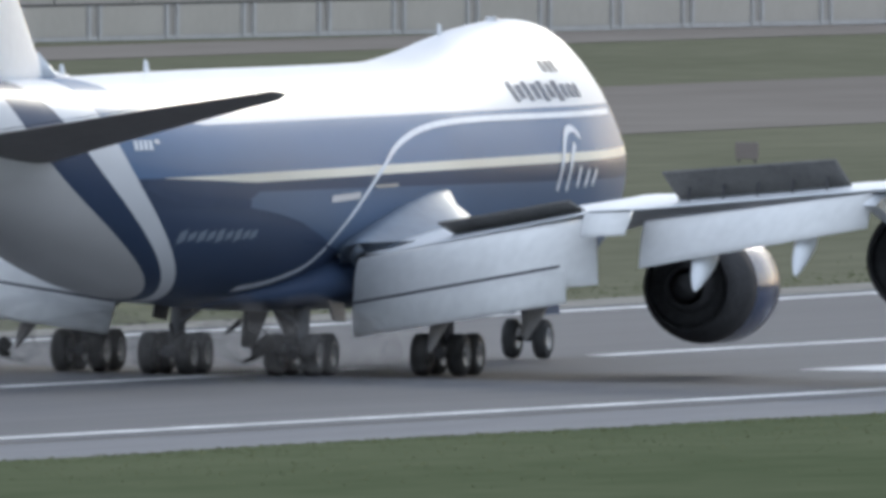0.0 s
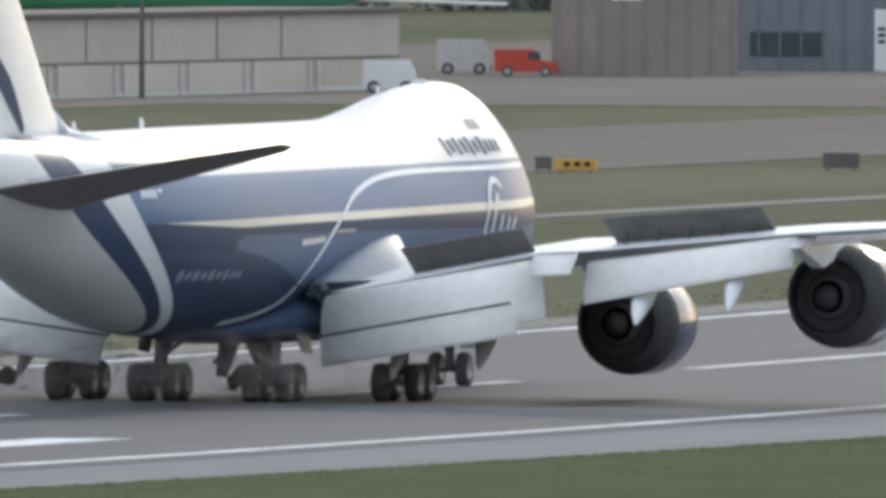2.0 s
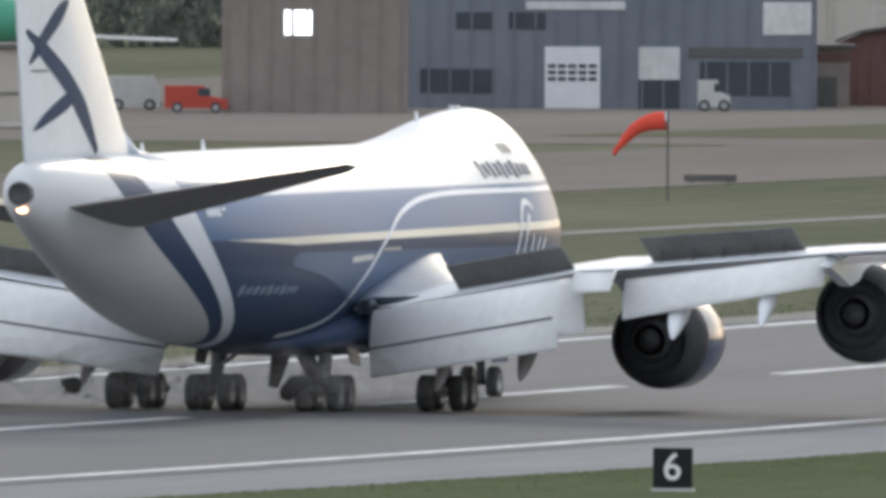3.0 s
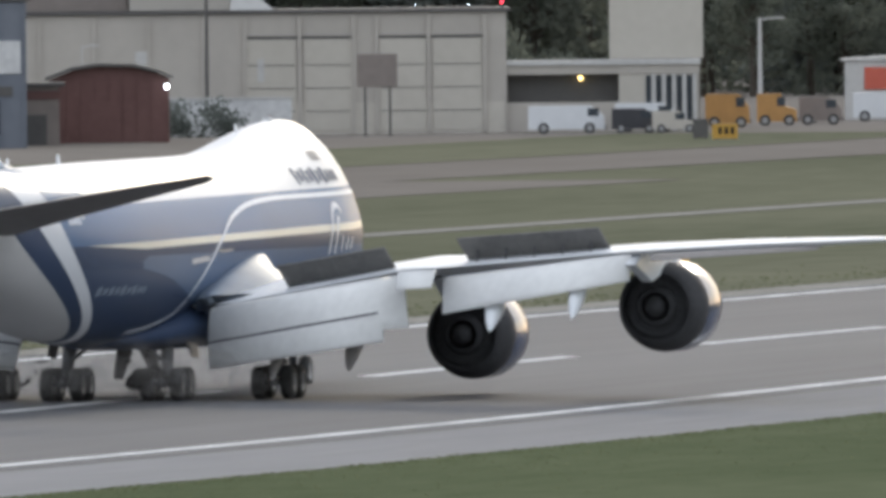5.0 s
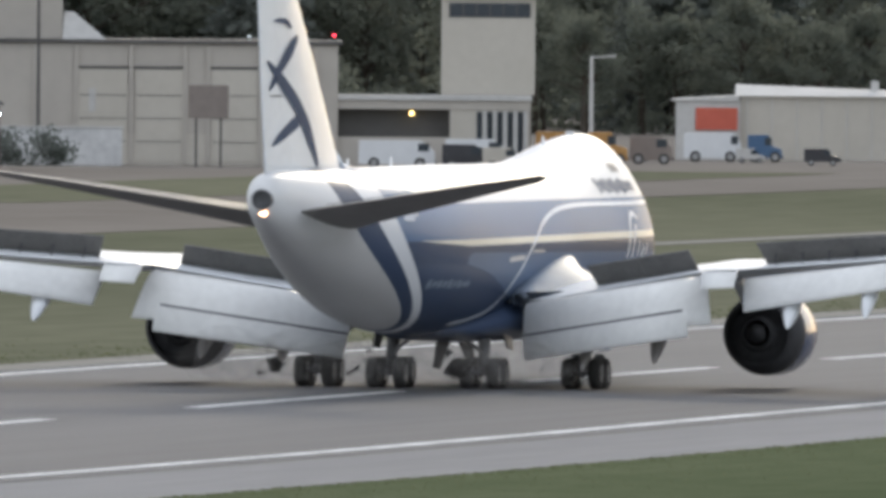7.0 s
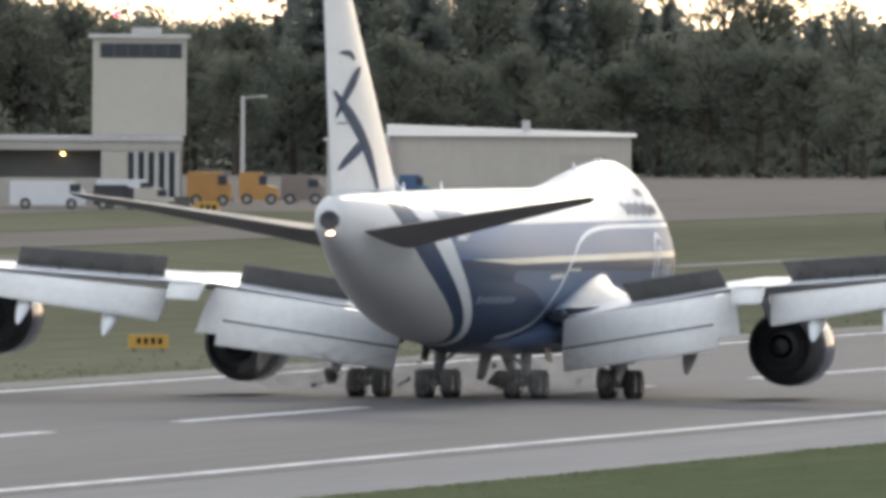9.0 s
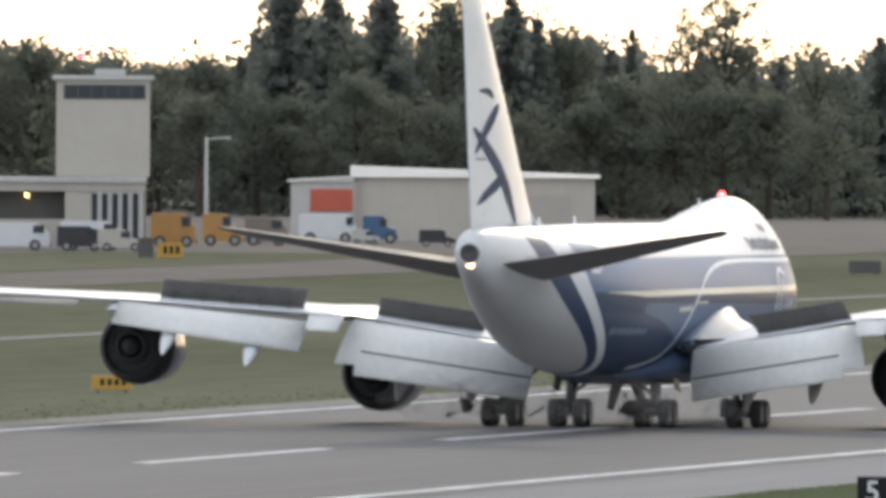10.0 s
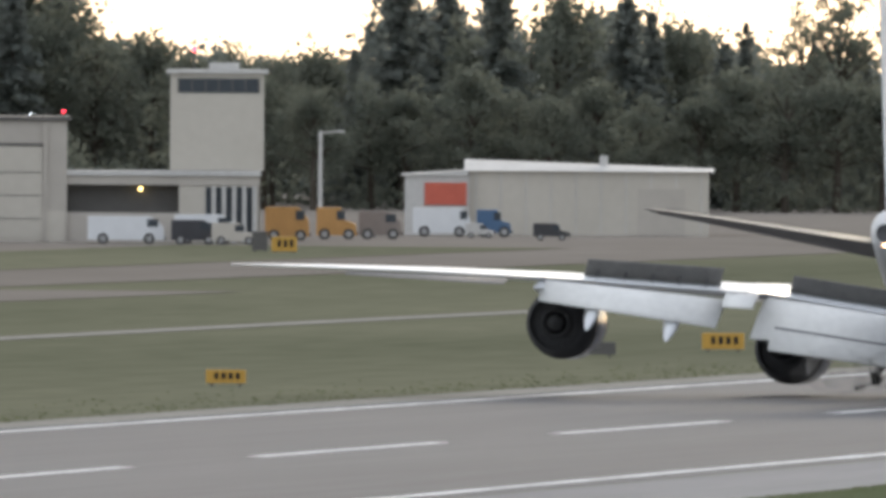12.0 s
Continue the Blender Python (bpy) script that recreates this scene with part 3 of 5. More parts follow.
for s in (1, -1):
    rings = []
    for y, le, te, z, th in WING:
        rings.append([mirror(s, p) for p in airfoil(le, te, y, z, th)])
    wing = part("wing", loft(rings), M["white"], jet, "long swept white wing", True)
    WINGS.append((wing, s))
    # root fillet that runs up the hull behind the wing
    fil = []
    for t in range(9):
        u = t / 8
        x = 9.0 - 9.9 * u
        hgt = 5.45 - 1.7 * u**1.6
        out = 4.1 - 0.65 * u + 2.3 * math.sin(math.pi * u)
        fil.append([(x, s * 2.9, hgt), (x, s * (3.25 + 0.15), hgt - 0.12), (x, s * (3.25 + (out - 3.25) * 0.45), hgt - 0.55), (x, s * out, 4.25 - 0.35 * u), (x, s * 2.9, 3.5 - 0.2 * u)])
    part("root_fillet", loft(fil), M["fillet"], wing, "pale curved wing root fillet", True)
    part("inboard_flap", flap(mirror(s, (-0.95, 3.52, 3.45)), mirror(s, (-1.95, 3.6, 2.08)), mirror(s, (-3.1, 11.3, 4.80)), mirror(s, (-5.0, 11.9, 2.82)), 0.34), M["flap"], wing, "large white inboard flap drooped for landing", True)
    part("aft_flap", flap(mirror(s, (-2.0, 3.62, 2.1)), mirror(s, (-2.35, 3.76, 1.15)), mirror(s, (-4.8, 10.85, 3.3)), mirror(s, (-5.25, 11.0, 2.28)), 0.16), M["flap"], wing, "narrow white aft flap", True)
    part("flap_slot", panel([mirror(s, p) for p in ((-2.16, 3.6, 2.1), (-4.95, 10.7, 3.3), (-4.93, 10.7, 3.38), (-2.14, 3.6, 2.18))], 0.03), M["seam"], wing)
    part("outboard_flap", flap(mirror(s, (-4.2, 13.1, 4.68)), mirror(s, (-5.8, 13.35, 3.32)), mirror(s, (-7.8, 20.95, 5.62)), mirror(s, (-9.1, 21.1, 4.62)), 0.26), M["flap"], wing, "white outboard flap drooped for landing", True)
    part("inboard_aileron", flap(mirror(s, (-4.7, 11.45, 4.95)), mirror(s, (-5.9, 11.6, 4.2)), mirror(s, (-4.95, 12.95, 5.02)), mirror(s, (-6.1, 13.0, 4.3)), 0.16), M["flap"], wing, "drooped white inboard aileron between the flaps", True)
    part("aileron", flap(mirror(s, (-9.9, 22.3, 5.62)), mirror(s, (-11.6, 22.3, 5.38)), mirror(s, (-13.3, 29.2, 5.98)), mirror(s, (-14.4, 29.2, 5.86)), 0.12), M["grey"], wing, "slightly drooped grey outboard aileron", True)
    # lift dumpers, raised about their swept hinge lines
    for k in range(5):
        a, b = (k + 0.004) / 5, (k + 0.996) / 5
        h0, h1 = (Vector((-2.6 - 2.7 * u, 13.72 + 5.95 * u, 5.24 + 0.45 * u)) for u in (a, b))
        up = Vector((-0.78, -0.36, 0.86))
        part("spoiler", panel([mirror(s, p) for p in (h0, h1, h1 + up, h0 + up)], 0.07), M["spoiler"], wing, "raised dark spoiler panel")
        part("spoiler_actuator", tube(mirror(s, (h0 + h1) / 2 + Vector((-0.75, -0.1, -0.1))), mirror(s, (h0 + h1) / 2 + up * 0.45), 0.045, n=6), M["steel"], wing)
    for k in range(4):
        a, b = (k + 0.004) / 4, (k + 0.996) / 4
        h0, h1 = (Vector((0.6 - 1.8 * u, 6.25 + 4.5 * u, 4.02 + 0.7 * u)) for u in (a, b))
        up = Vector((-0.8, -0.42, 0.98 + 0.04 * b))
        LIFTED.append((part("spoiler", panel([mirror(s, p) for p in (h0, h1, h1 + up, h0 + up)], 0.07), M["spoiler"], wing, "raised dark spoiler panel"), Vector(mirror(s, h0)), Vector(mirror(s, h1 - h0)).normalized(), s))
    # flap track fairings, their after ends tipped steeply down with the flaps
    # the inner two are coloured grey for the shadow they hang in
    for y, tx, tz, r, mat in ((6.3, -3.2, 0.75, 0.34, "grey"), (9.35, -3.8, 1.15, 0.42, "grey"), (15.45, -7.3, 2.7, 0.5, "white"), (18.9, -8.9, 3.2, 0.42, "white")):
        rings = []
        for i in range(11):
            t = i / 10
            rr = r * math.cos(math.pi / 2 * t) ** 0.7 * min(1, 0.35 + 2 * t) + 0.012
            rings.append([(tx + 2.2 * (1 - t) ** 1.1, s * (y - 0.1 * (1 - t)) + rr * 0.85 * math.cos(k * math.tau / 14), tz + 1.45 * (1 - t) + rr * 0.9 * math.sin(k * math.tau / 14)) for k in range(14)])
        part("flap_track_fairing", loft(rings), M[mat], wing, "canoe-shaped flap track fairing, its end tipped down", True)
    # engines
    for y, x, z in ((11.95, 9.4, 2.3), (21.15, 0.5, 3.4)):
        eng = part("engine", lathe([(-0.15, 1.32), (0.0, 1.42), (-0.25, 1.56), (-1.2, 1.69), (-2.4, 1.70), (-3.1, 1.66)], 40, centre=(x, s * y, z)), M["blue"], jet, "blue fan cowl with a dark open thrust reverser", True)
        ENGINES.append((eng, 0.33 if y < 15 else 0.24))
        part("cowl_seam", lathe([(-0.98, 1.672), (-0.98, 1.684), (-1.06, 1.692), (-1.06, 1.68)], 40, centre=(x, s * y, z)), M["seam"], eng, smooth=True)
        part("inlet_lip", lathe([(-0.3, 1.25), (-0.1, 1.30), (0.03, 1.40), (-0.06, 1.50), (-0.3, 1.575)], 40, centre=(x, s * y, z)), M["metal"], eng, "polished inlet lip", True)
        part("fan_disc", lathe([(-1.0, 1.3), (-1.05, 0.35), (-0.6, 0.02)], 28, centre=(x, s * y, z)), M["duct"], eng, smooth=True)
        part("reverser_sleeve", lathe([(-3.08, 1.60), (-3.25, 1.69), (-3.9, 1.60), (-4.5, 1.45), (-4.9, 1.27), (-4.91, 1.22), (-4.0, 1.36), (-3.2, 1.40)], 40, centre=(x, s * y, z)), M["duct"], eng, "dark translating sleeve with sooty edge", True)
        part("core_nozzle", lathe([(-3.0, 1.35), (-3.6, 0.95), (-4.7, 0.78), (-5.2, 0.62), (-5.2, 0.57), (-4.9, 0.5)], 32, centre=(x, s * y, z)), M["duct"], eng, smooth=True)
        part("exhaust_cone", lathe([(-4.9, 0.5), (-5.3, 0.3), (-5.6, 0.05)], 24, centre=(x, s * y, z), caps=True), M["duct"], eng, smooth=True)
        part("blocker_ring", lathe([(-4.3, 1.34), (-4.72, 1.1), (-4.66, 0.74)], 40, centre=(x, s * y, z)), M["duct"], eng, smooth=True)
        wl = 4.78 if y < 15 else 5.38
        part("pylon", prism([(x - 0.9, z + 1.6), (x - 3.0, z + 1.5), (x - 6.4, z + 0.95), (x - 9.6, wl - 0.35), (x - 8.0, wl + 0.05), (x - 5.0, wl + 0.1), (x - 2.6, z + 2.2)], s * y - 0.2, s * y + 0.2), M["white"], eng, "white engine pylon")
    # tailplane
    stab = []
    for y, le, te, z, th in ((0.5, -25.2, -33.5, 6.95, 1.05), (4.0, -28.2, -34.3, 7.5, 0.76), (8.0, -31.6, -35.4, 8.12, 0.46), (10.7, -34.0, -36.1, 8.5, 0.26), (11.1, -34.8, -36.25, 8.56, 0.1)):
        # set leading edge down, as trimmed for landing
        stab.append([mirror(s, (p[0], p[1], p[2] - 0.075 * (p[0] - te) + 0.1)) for p in airfoil(le, te, y, z, th)])
    st = part("tailplane", loft(stab), M["grey"], jet, "dark grey tailplane", True)
    part("elevator_seam", panel([mirror(s, p) for p in ((-31.5, 1.6, 7.42), (-35.3, 10.3, 8.68), (-35.38, 10.3, 8.68), (-31.6, 1.6, 7.42))], 0.02), M["seam"], st)

# fin with rudder
FIN = [(8.3, -20.4, -35.6, 0.42), (9.0, -21.7, -35.85, 0.40), (9.8, -22.75, -36.05, 0.38), (12.9, -26.6, -36.85, 0.33), (15.3, -29.75, -37.4, 0.28), (17.4, -32.4, -37.9, 0.24), (19.0, -34.4, -38.4, 0.2), (19.35, -35.4, -38.5, 0.08)]


def fin_half(x, z):
    le, te, th = (float(np.interp(z, [f[0] for f in FIN], [f[i] for f in FIN])) for i in (1, 2, 3))
    t = min(0.999, max(0.001, (le - x) / (le - te)))
    return th * float(np.interp(t, (0, 0.004, 0.015, 0.04, 0.1, 0.2, 0.34, 0.4, 0.55, 0.75, 1), (0.04, 0.14, 0.24, 0.36, 0.52, 0.74, 1.0, 1.0, 0.9, 0.6, 0.08)))


rings = []
for z, le, te, th in FIN:
    row = airfoil(le, te, 0, 0, th * 2, 14)
    half = len(row) // 2
    rings.append([(p[0], fin_half(p[0], z) * (1 if i < half else -1), z) for i, p in enumerate(row)])
fin = part("fin", loft(rings), M["white"], jet, "tall white swept fin with navy crossed strokes", True)
part("dorsal_fillet", loft([[(-19.0, 0, 8.9), (-19.0, 0.02, 8.85), (-19.0, -0.02, 8.85)], [(-20.6, 0, 9.05), (-20.6, 0.14, 8.8), (-20.6, -0.14, 8.8)], [(-22.2, 0, 9.6), (-22.2, 0.28, 8.8), (-22.2, -0.28, 8.8)]]), M["white"], fin, smooth=True)


def fin_stroke(pts, w0, w1, side):
    line = smooth_line(pts, 6)
    bm = bmesh.new()
    rows = []
    for i, (x, z) in enumerate(line):
        p, q = line[max(0, i - 1)], line[min(len(line) - 1, i + 1)]
        d = Vector((q[0] - p[0], q[1] - p[1])).normalized()
        w = w0 + (w1 - w0) * i / (len(line) - 1)
        w *= min(1, 0.25 + 3 * min(i, len(line) - 1 - i) / len(line))
        rows.append([bm.verts.new((x + n[0] * w, side * (fin_half(x + n[0] * w, z + n[1] * w) + 0.03), z + n[1] * w)) for n in ((-d.y / 2, d.x / 2), (d.y / 2, -d.x / 2))])
    for a, b in zip(rows, rows[1:]):
        bm.faces.new((a[0], a[1], b[1], b[0]))
    return bm


for side in (-1, 1):
    part("fin_stroke", fin_stroke([(-36.0, 13.0), (-34.0, 12.3), (-31.3, 11.3), (-29.2, 10.2), (-27.6, 8.95)], 0.5, 1.0, side), M["navy"], fin, "navy curved stroke")
    part("fin_stroke", fin_stroke([(-31.3, 14.0), (-33.6, 13.0), (-35.6, 11.9)], 0.75, 0.45, side), M["navy"], fin, "navy crossing stroke")
    part("fin_stroke", fin_stroke([(-35.3, 14.6), (-33.6, 14.6), (-32.4, 14.35)], 0.12, 0.35, side), M["navy"], fin, "navy short arc")
    part("fin_stroke", fin_stroke([(-35.0, 9.7), (-33.0, 10.25), (-30.0, 10.95)], 0.25, 0.7, side), M["navy"], fin, "navy lower stroke")
    part("rudder_seam", fin_stroke([(-35.6, 11.66), (-33.4, 11.66)], 0.06, 0.06, side), M["seam"], fin)


def wheel(parent, x, y, r=0.63, w=0.46):
    """One wheel, its axle across the aircraft."""
    bm = bmesh.new()
    n = 28
    prof = [(-w / 2, r * 0.55), (-w / 2, r * 0.86), (-w * 0.36, r * 0.97), (0, r), (w * 0.36, r * 0.97), (w / 2, r * 0.86), (w / 2, r * 0.55)]
    loft([[(x + q * math.cos(k * math.tau / n), y + d, r + q * math.sin(k * math.tau / n)) for k in range(n)] for d, q in prof], caps=False, bm=bm)
    t = part("tyre", bm, M["tyre"], parent, "black rubber tyre", True)
    bm = bmesh.new()
    prof = [(-w / 2 + 0.05, 0.06), (-w / 2 + 0.06, r * 0.45), (-w / 2 - 0.005, r * 0.56), (w / 2 + 0.005, r * 0.56), (w / 2 - 0.06, r * 0.45), (w / 2 - 0.05, 0.06)]
    loft([[(x + q * math.cos(k * math.tau / n), y + d, r + q * math.sin(k * math.tau / n)) for k in range(n)] for d, q in prof], bm=bm)
    part("rim", bm, M["rim"], parent, smooth=True)
    return t


def main_gear(x, y, top, tilt):
    bm = tube((x, y, 0.85), (x - tilt, y * 0.97, top), 0.21, 0.26, 14)
    g = part("main_gear", bm, M["steel"], jet, "four-wheeled main landing gear truck")
    bm = box(x - 0.95, x + 0.95, y - 0.14, y + 0.14, 0.5, 0.82, bevel=0.05)
    part("truck_beam", bm, M["steel"], g)
    for ax in (-0.74, 0.74):
        part("axle", tube((x + ax, y - 0.75, 0.63), (x + ax, y + 0.75, 0.63), 0.09), M["steel"], g)
        for ay in (-0.56, 0.56):
            wheel(g, x + ax, y + ay)
    part("drag_brace", tube((x, y, 1.45), (x + 1.8, y * 0.85, top), 0.09), M["steel"], g)
    part("side_brace", tube((x, y, 1.4), (x - 0.2, y * 0.35, top - 0.1), 0.08), M["steel"], g)
    part("torque_link", tube((x - 0.25, y, 0.95), (x - 0.55, y, 1.5), 0.06), M["steel"], g)
    return g


for s in (1, -1):
    g = main_gear(1.53, s * 5.5, 4.1, 0.1)
    part("gear_door", panel([(2.3, s * 6.05, 1.7), (0.6, s * 6.05, 1.7), (0.5, s * 6.3, 3.9), (2.6, s * 6.3, 3.9)], 0.06), M["white"], g, "white gear leg door")
    g = main_gear(-1.53, s * 1.92, 2.4, -0.3)
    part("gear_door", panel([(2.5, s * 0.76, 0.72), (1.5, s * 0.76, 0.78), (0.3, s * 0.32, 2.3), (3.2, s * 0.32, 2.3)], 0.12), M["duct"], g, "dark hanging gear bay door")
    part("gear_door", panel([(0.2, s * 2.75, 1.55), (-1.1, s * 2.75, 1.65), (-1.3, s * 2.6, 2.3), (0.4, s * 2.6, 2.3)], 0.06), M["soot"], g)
ng = part("nose_gear", tube((29.6, 0, 0.6), (29.3, 0, 2.7), 0.15, 0.19, 14), M["steel"], jet, "twin-wheeled nose landing gear")
part("axle", tube((29.6, -0.6, 0.61), (29.6, 0.6, 0.61), 0.08), M["steel"], ng)
part("drag_brace", tube((29.5, 0, 1.3), (31.2, 0, 2.5), 0.07), M["steel"], ng)
for s in (1, -1):
    wheel(ng, 29.6, s * 0.48, 0.61, 0.4)
    part("gear_door", panel([(30.6, s * 0.7, 1.35), (28.4, s * 0.7, 1.35), (28.4, s * 0.62, 2.3), (30.6, s * 0.62, 2.3)], 0.05), M["navy"], ng)


# ---- buildings on the far side: x is depth away from the runway, y runs along the front, seen from x < 0 ----
def site(x, y, rot, up=0.0):
    return pose(x, y, lie(x) + up, 0, 0, rot)


def building(name, label, m, w, h, depth, mat, roof=M["trim"], over=0.25, roofname="roof"):
    ob = thing(name, label, "building", m)
    part("wall", box(0, depth, -w / 2, w / 2, 0, h, bevel=0.03), mat, ob)
    part(roofname, box(-over, depth + over, -w / 2 - over, w / 2 + over, h + 0.003, h + 0.28, bevel=0.04), roof, ob)
    return ob


def front(parent, name, y, w, z0, z1, mat, proud=0.08, label=""):
    return part(name, box(-proud, 0.3, y - w / 2, y + w / 2, z0, z1, bevel=0.02), mat, parent, label)


# long low shed beside the perimeter road, parallel to the runway
shed = thing("cargo_shed", "long low beige shed with paired white door posts", "building", pose(1800, 250, lie(1800), 0, 0, 176))
part("wall", box(-124, 230, -12, 0, 0, 5.1, bevel=0.03), M["beige"], shed)
part("roof", box(-124.4, 230.4, -12.4, 0.45, 5.104, 5.4, bevel=0.05), M["trim"], shed)
part("plinth", box(-124, 230, 0.003, 0.12, 0, 0.3), M["pale"], shed)
part("rail", box(-124, 230, 0.003, 0.10, 2.12, 2.24), M["trim"], shed)
for k in range(-9, 17):
    c = 11 + 13.0 * k
    if -123 < c - 1 and c + 12 < 229:
        for dx in (-0.9, 0.9):
            part("door_post", box(c + dx - 0.22, c + dx + 0.22, 0.003, 0.22, 0.003, 2.1, bevel=0.02), M["pale"], shed, "white door post")
        part("door_panel", box(c + 1.3, c + 11.7, 0.003, 0.09, 0.32, 2.08, bevel=0.02), M["beige2"], shed)
        part("wall_seam", box(c + 6.3, c + 6.42, 0.003, 0.06, 2.3, 5.0), M["trim"], shed)

brown = building("brown_hangar", "weathered brown block with a lit upper window", site(2030.5, 251.1, 13.9), 12.9, 9.6, 14, M["brown"])
for y, w in ((1.9, 0.45), (1.1, 0.9), (0.4, 0.3)):
    front(brown, "window", y, w, 5.4, 7.1, M["litpane"], 0.06, "bright lit window pane")
for k in range(9):
    front(brown, "cladding_rib", -6 + 1.5 * k, 0.1, 0.1, 9.5, M["brown"], 0.07)
hang = building("blue_hangar", "large blue-grey hangar with white roller doors", site(2074, 240.4, 13.3), 29.0, 10.4, 22, M["bluegrey"])
for k in range(20):
    front(hang, "cladding_rib", -14.2 + 1.5 * k, 0.12, 0.1, 10.3, M["bluegrey"], 0.09)
d = front(hang, "roller_door", 2.7, 3.9, 0.05, 4.4, M["vanwhite"], 0.12, "white roller door with dark window strips")
for z in (2.0, 2.45, 2.9):
    for k in range(5):
        part("pane", box(-0.15, -0.10, 1.0 + 0.72 * k, 1.55 + 0.72 * k, z, z + 0.26), M["glass"], d)
front(hang, "roller_door", -3.4, 2.9, 2.1, 4.4, M["whitewall"], 0.12, "half-raised pale roller door")
# flat dark panel on the wall stands for the unlit gap below the door
front(hang, "dark_opening", -3.4, 2.9, 0.05, 2.08, M["glass"], 0.04)
front(hang, "window", 10.8, 5.2, 1.1, 2.8, M["glass"], 0.06, "dark window band")
front(hang, "window", 9.6, 2.6, 5.6, 6.8, M["glass"], 0.06)
front(hang, "window", 5.9, 2.6, 5.6, 6.8, M["glass"], 0.06)
front(hang, "window", -9.5, 6.5, 1.0, 3.4, M["glass"], 0.06, "dark window band")
front(hang, "fascia", -9.5, 8.0, 3.7, 4.4, M["trim"], 0.1)
front(hang, "sign_panel", -12.4, 3.4, 5.3, 7.6, M["whitewall"], 0.1)
front(hang, "sign_panel", 2.5, 7.0, 7.0, 7.6, M["whitewall"], 0.1)

dark = building("dark_depot", "dark depot with an overhanging roof", site(2082, 239.2, 13.2), 12.0, 5.2, 10, M["bluegrey"], M["trim"], 0.9)
front(dark, "door", 3.0, 3.0, 0.05, 3.2, M["pale"])
front(dark, "window", -2.5, 5.0, 1.2, 3.0, M["glass"], 0.06)
part("upper_roof", loft([[(-1.2, -6.9, 5.5), (-1.2, 6.9, 5.5), (11, 6.9, 5.5), (11, -6.9, 5.5)], [(3, -3.5, 8.2), (3, 5.5, 8.2), (8, 5.5, 8.2), (8, -3.5, 8.2)]]), M["trim"], dark, "dark hipped upper roof")

low = building("low_brown_shed", "low dark brown shed with a window strip", site(2098, 234.6, 13.0), 11.6, 4.2, 9, M["brown"], M["trim"], 0.4)
front(low, "window", 0.5, 7.0, 1.1, 2.1, M["glass"], 0.06)
front(low, "door", -4.2, 1.4, 0.05, 2.2, M["trim"])
front(low, "fascia", 0, 11.6, 3.3, 3.9, M["maroon"], 0.1)

mar = thing("maroon_barn", "maroon barn with a curved roof", "building", site(2112, 228.2, 12.7))
arch = [(-4.3, 0), (4.3, 0), (4.3, 4.5), (2.6, 5.2), (0.8, 5.5), (-1.6, 5.45), (-3.4, 5.0), (-4.3, 4.6)]
part("wall", loft([[(0, y, z) for y, z in arch], [(9, y, z) for y, z in arch]]), M["maroon"], mar)
roofline = arch[2:]
part("roof", loft([[(x, y * 1.06, z + 0.02) for y, z in roofline] + [(x, y * 1.06, z + 0.24) for y, z in roofline[::-1]] for x in (-0.5, 9.5)]), M["trim"], mar, "curved dark roof")
for k in range(9):
    front(mar, "cladding_rib", -4 + k, 0.08, 0.1, 4.4, M["maroon"], 0.06)
front(mar, "door", 0.6, 3.0, 0.05, 3.0, M["maroon"], 0.09)
bm = bmesh.new()
bmesh.ops.create_uvsphere(bm, u_segments=10, v_segments=8, radius=0.15)
bmesh.ops.translate(bm, verts=bm.verts, vec=(-0.75, -4.15, 4.05))
part("flood_lamp", bm, M["whitelamp"], mar, "bright white flood lamp")
part("lamp_bracket", tube((0, -4.15, 4.05), (-0.65, -4.15, 4.05), 0.06), M["trim"], mar)

beige = building("beige_hangar", "wide beige hangar with tall panel doors", site(2166, 229.2, 12.5), 36.4, 8.9, 24, M["beige"], M["trim"], 0.3)
for y, w in ((-1.0, 3.6), (-5.1, 3.5), (-10.6, 3.4), (-14.6, 3.6)):
    dr = front(beige, "tall_door", y, w, 0.3, 7.0, M["beige2"], 0.1, "tall pale panel door")
    for k in range(1, 4):
        part("door_rail", box(-0.14, -0.09, y - w / 2 + 0.1, y + w / 2 - 0.1, 1.7 * k, 1.7 * k + 0.05), M["trim"], dr)
    front(beige, "door_head", y, w + 0.4, 7.05, 7.25, M["trim"], 0.12)
for y in (0.95, -3.05, -7.0, -8.7, -12.5, -16.6):
    front(beige, "pilaster", y, 0.3, 0.1, 8.8, M["beige"], 0.22)
front(beige, "plinth", -9.2, 17.6, 0.02, 2.3, M["beige2"], 0.06)
for y in (4, 8, 12, 16):
    front(beige, "pilaster", y, 0.25, 0.1, 8.8, M["beige"], 0.18)
front(beige, "vent_panel", 8.5, 1.0, 4.8, 6.2, M["pale"], 0.1)
front(beige, "vent_panel", -0.2, 0.5, 3.9, 5.6, M["pale"], 0.16)
part("roof_block", box(2, 12, 2.0, 9.4, 9.19, 13.2, bevel=0.05), M["beige"], beige, "plant room on the roof")
part("roof_block", box(3, 14, 9.5, 18.0, 9.19, 12.6, bevel=0.05), M["brown"], beige)
part("roof_cone", loft([[(1.5, -1.2, 9.19), (1.5, 2.0, 9.19), (4, 2.0, 9.19), (4, -1.2, 9.19)], [(2.5, 1.2, 11.2), (2.5, 1.9, 11.2), (3.2, 1.9, 11.2), (3.2, 1.2, 11.2)]]), M["pale"], beige)
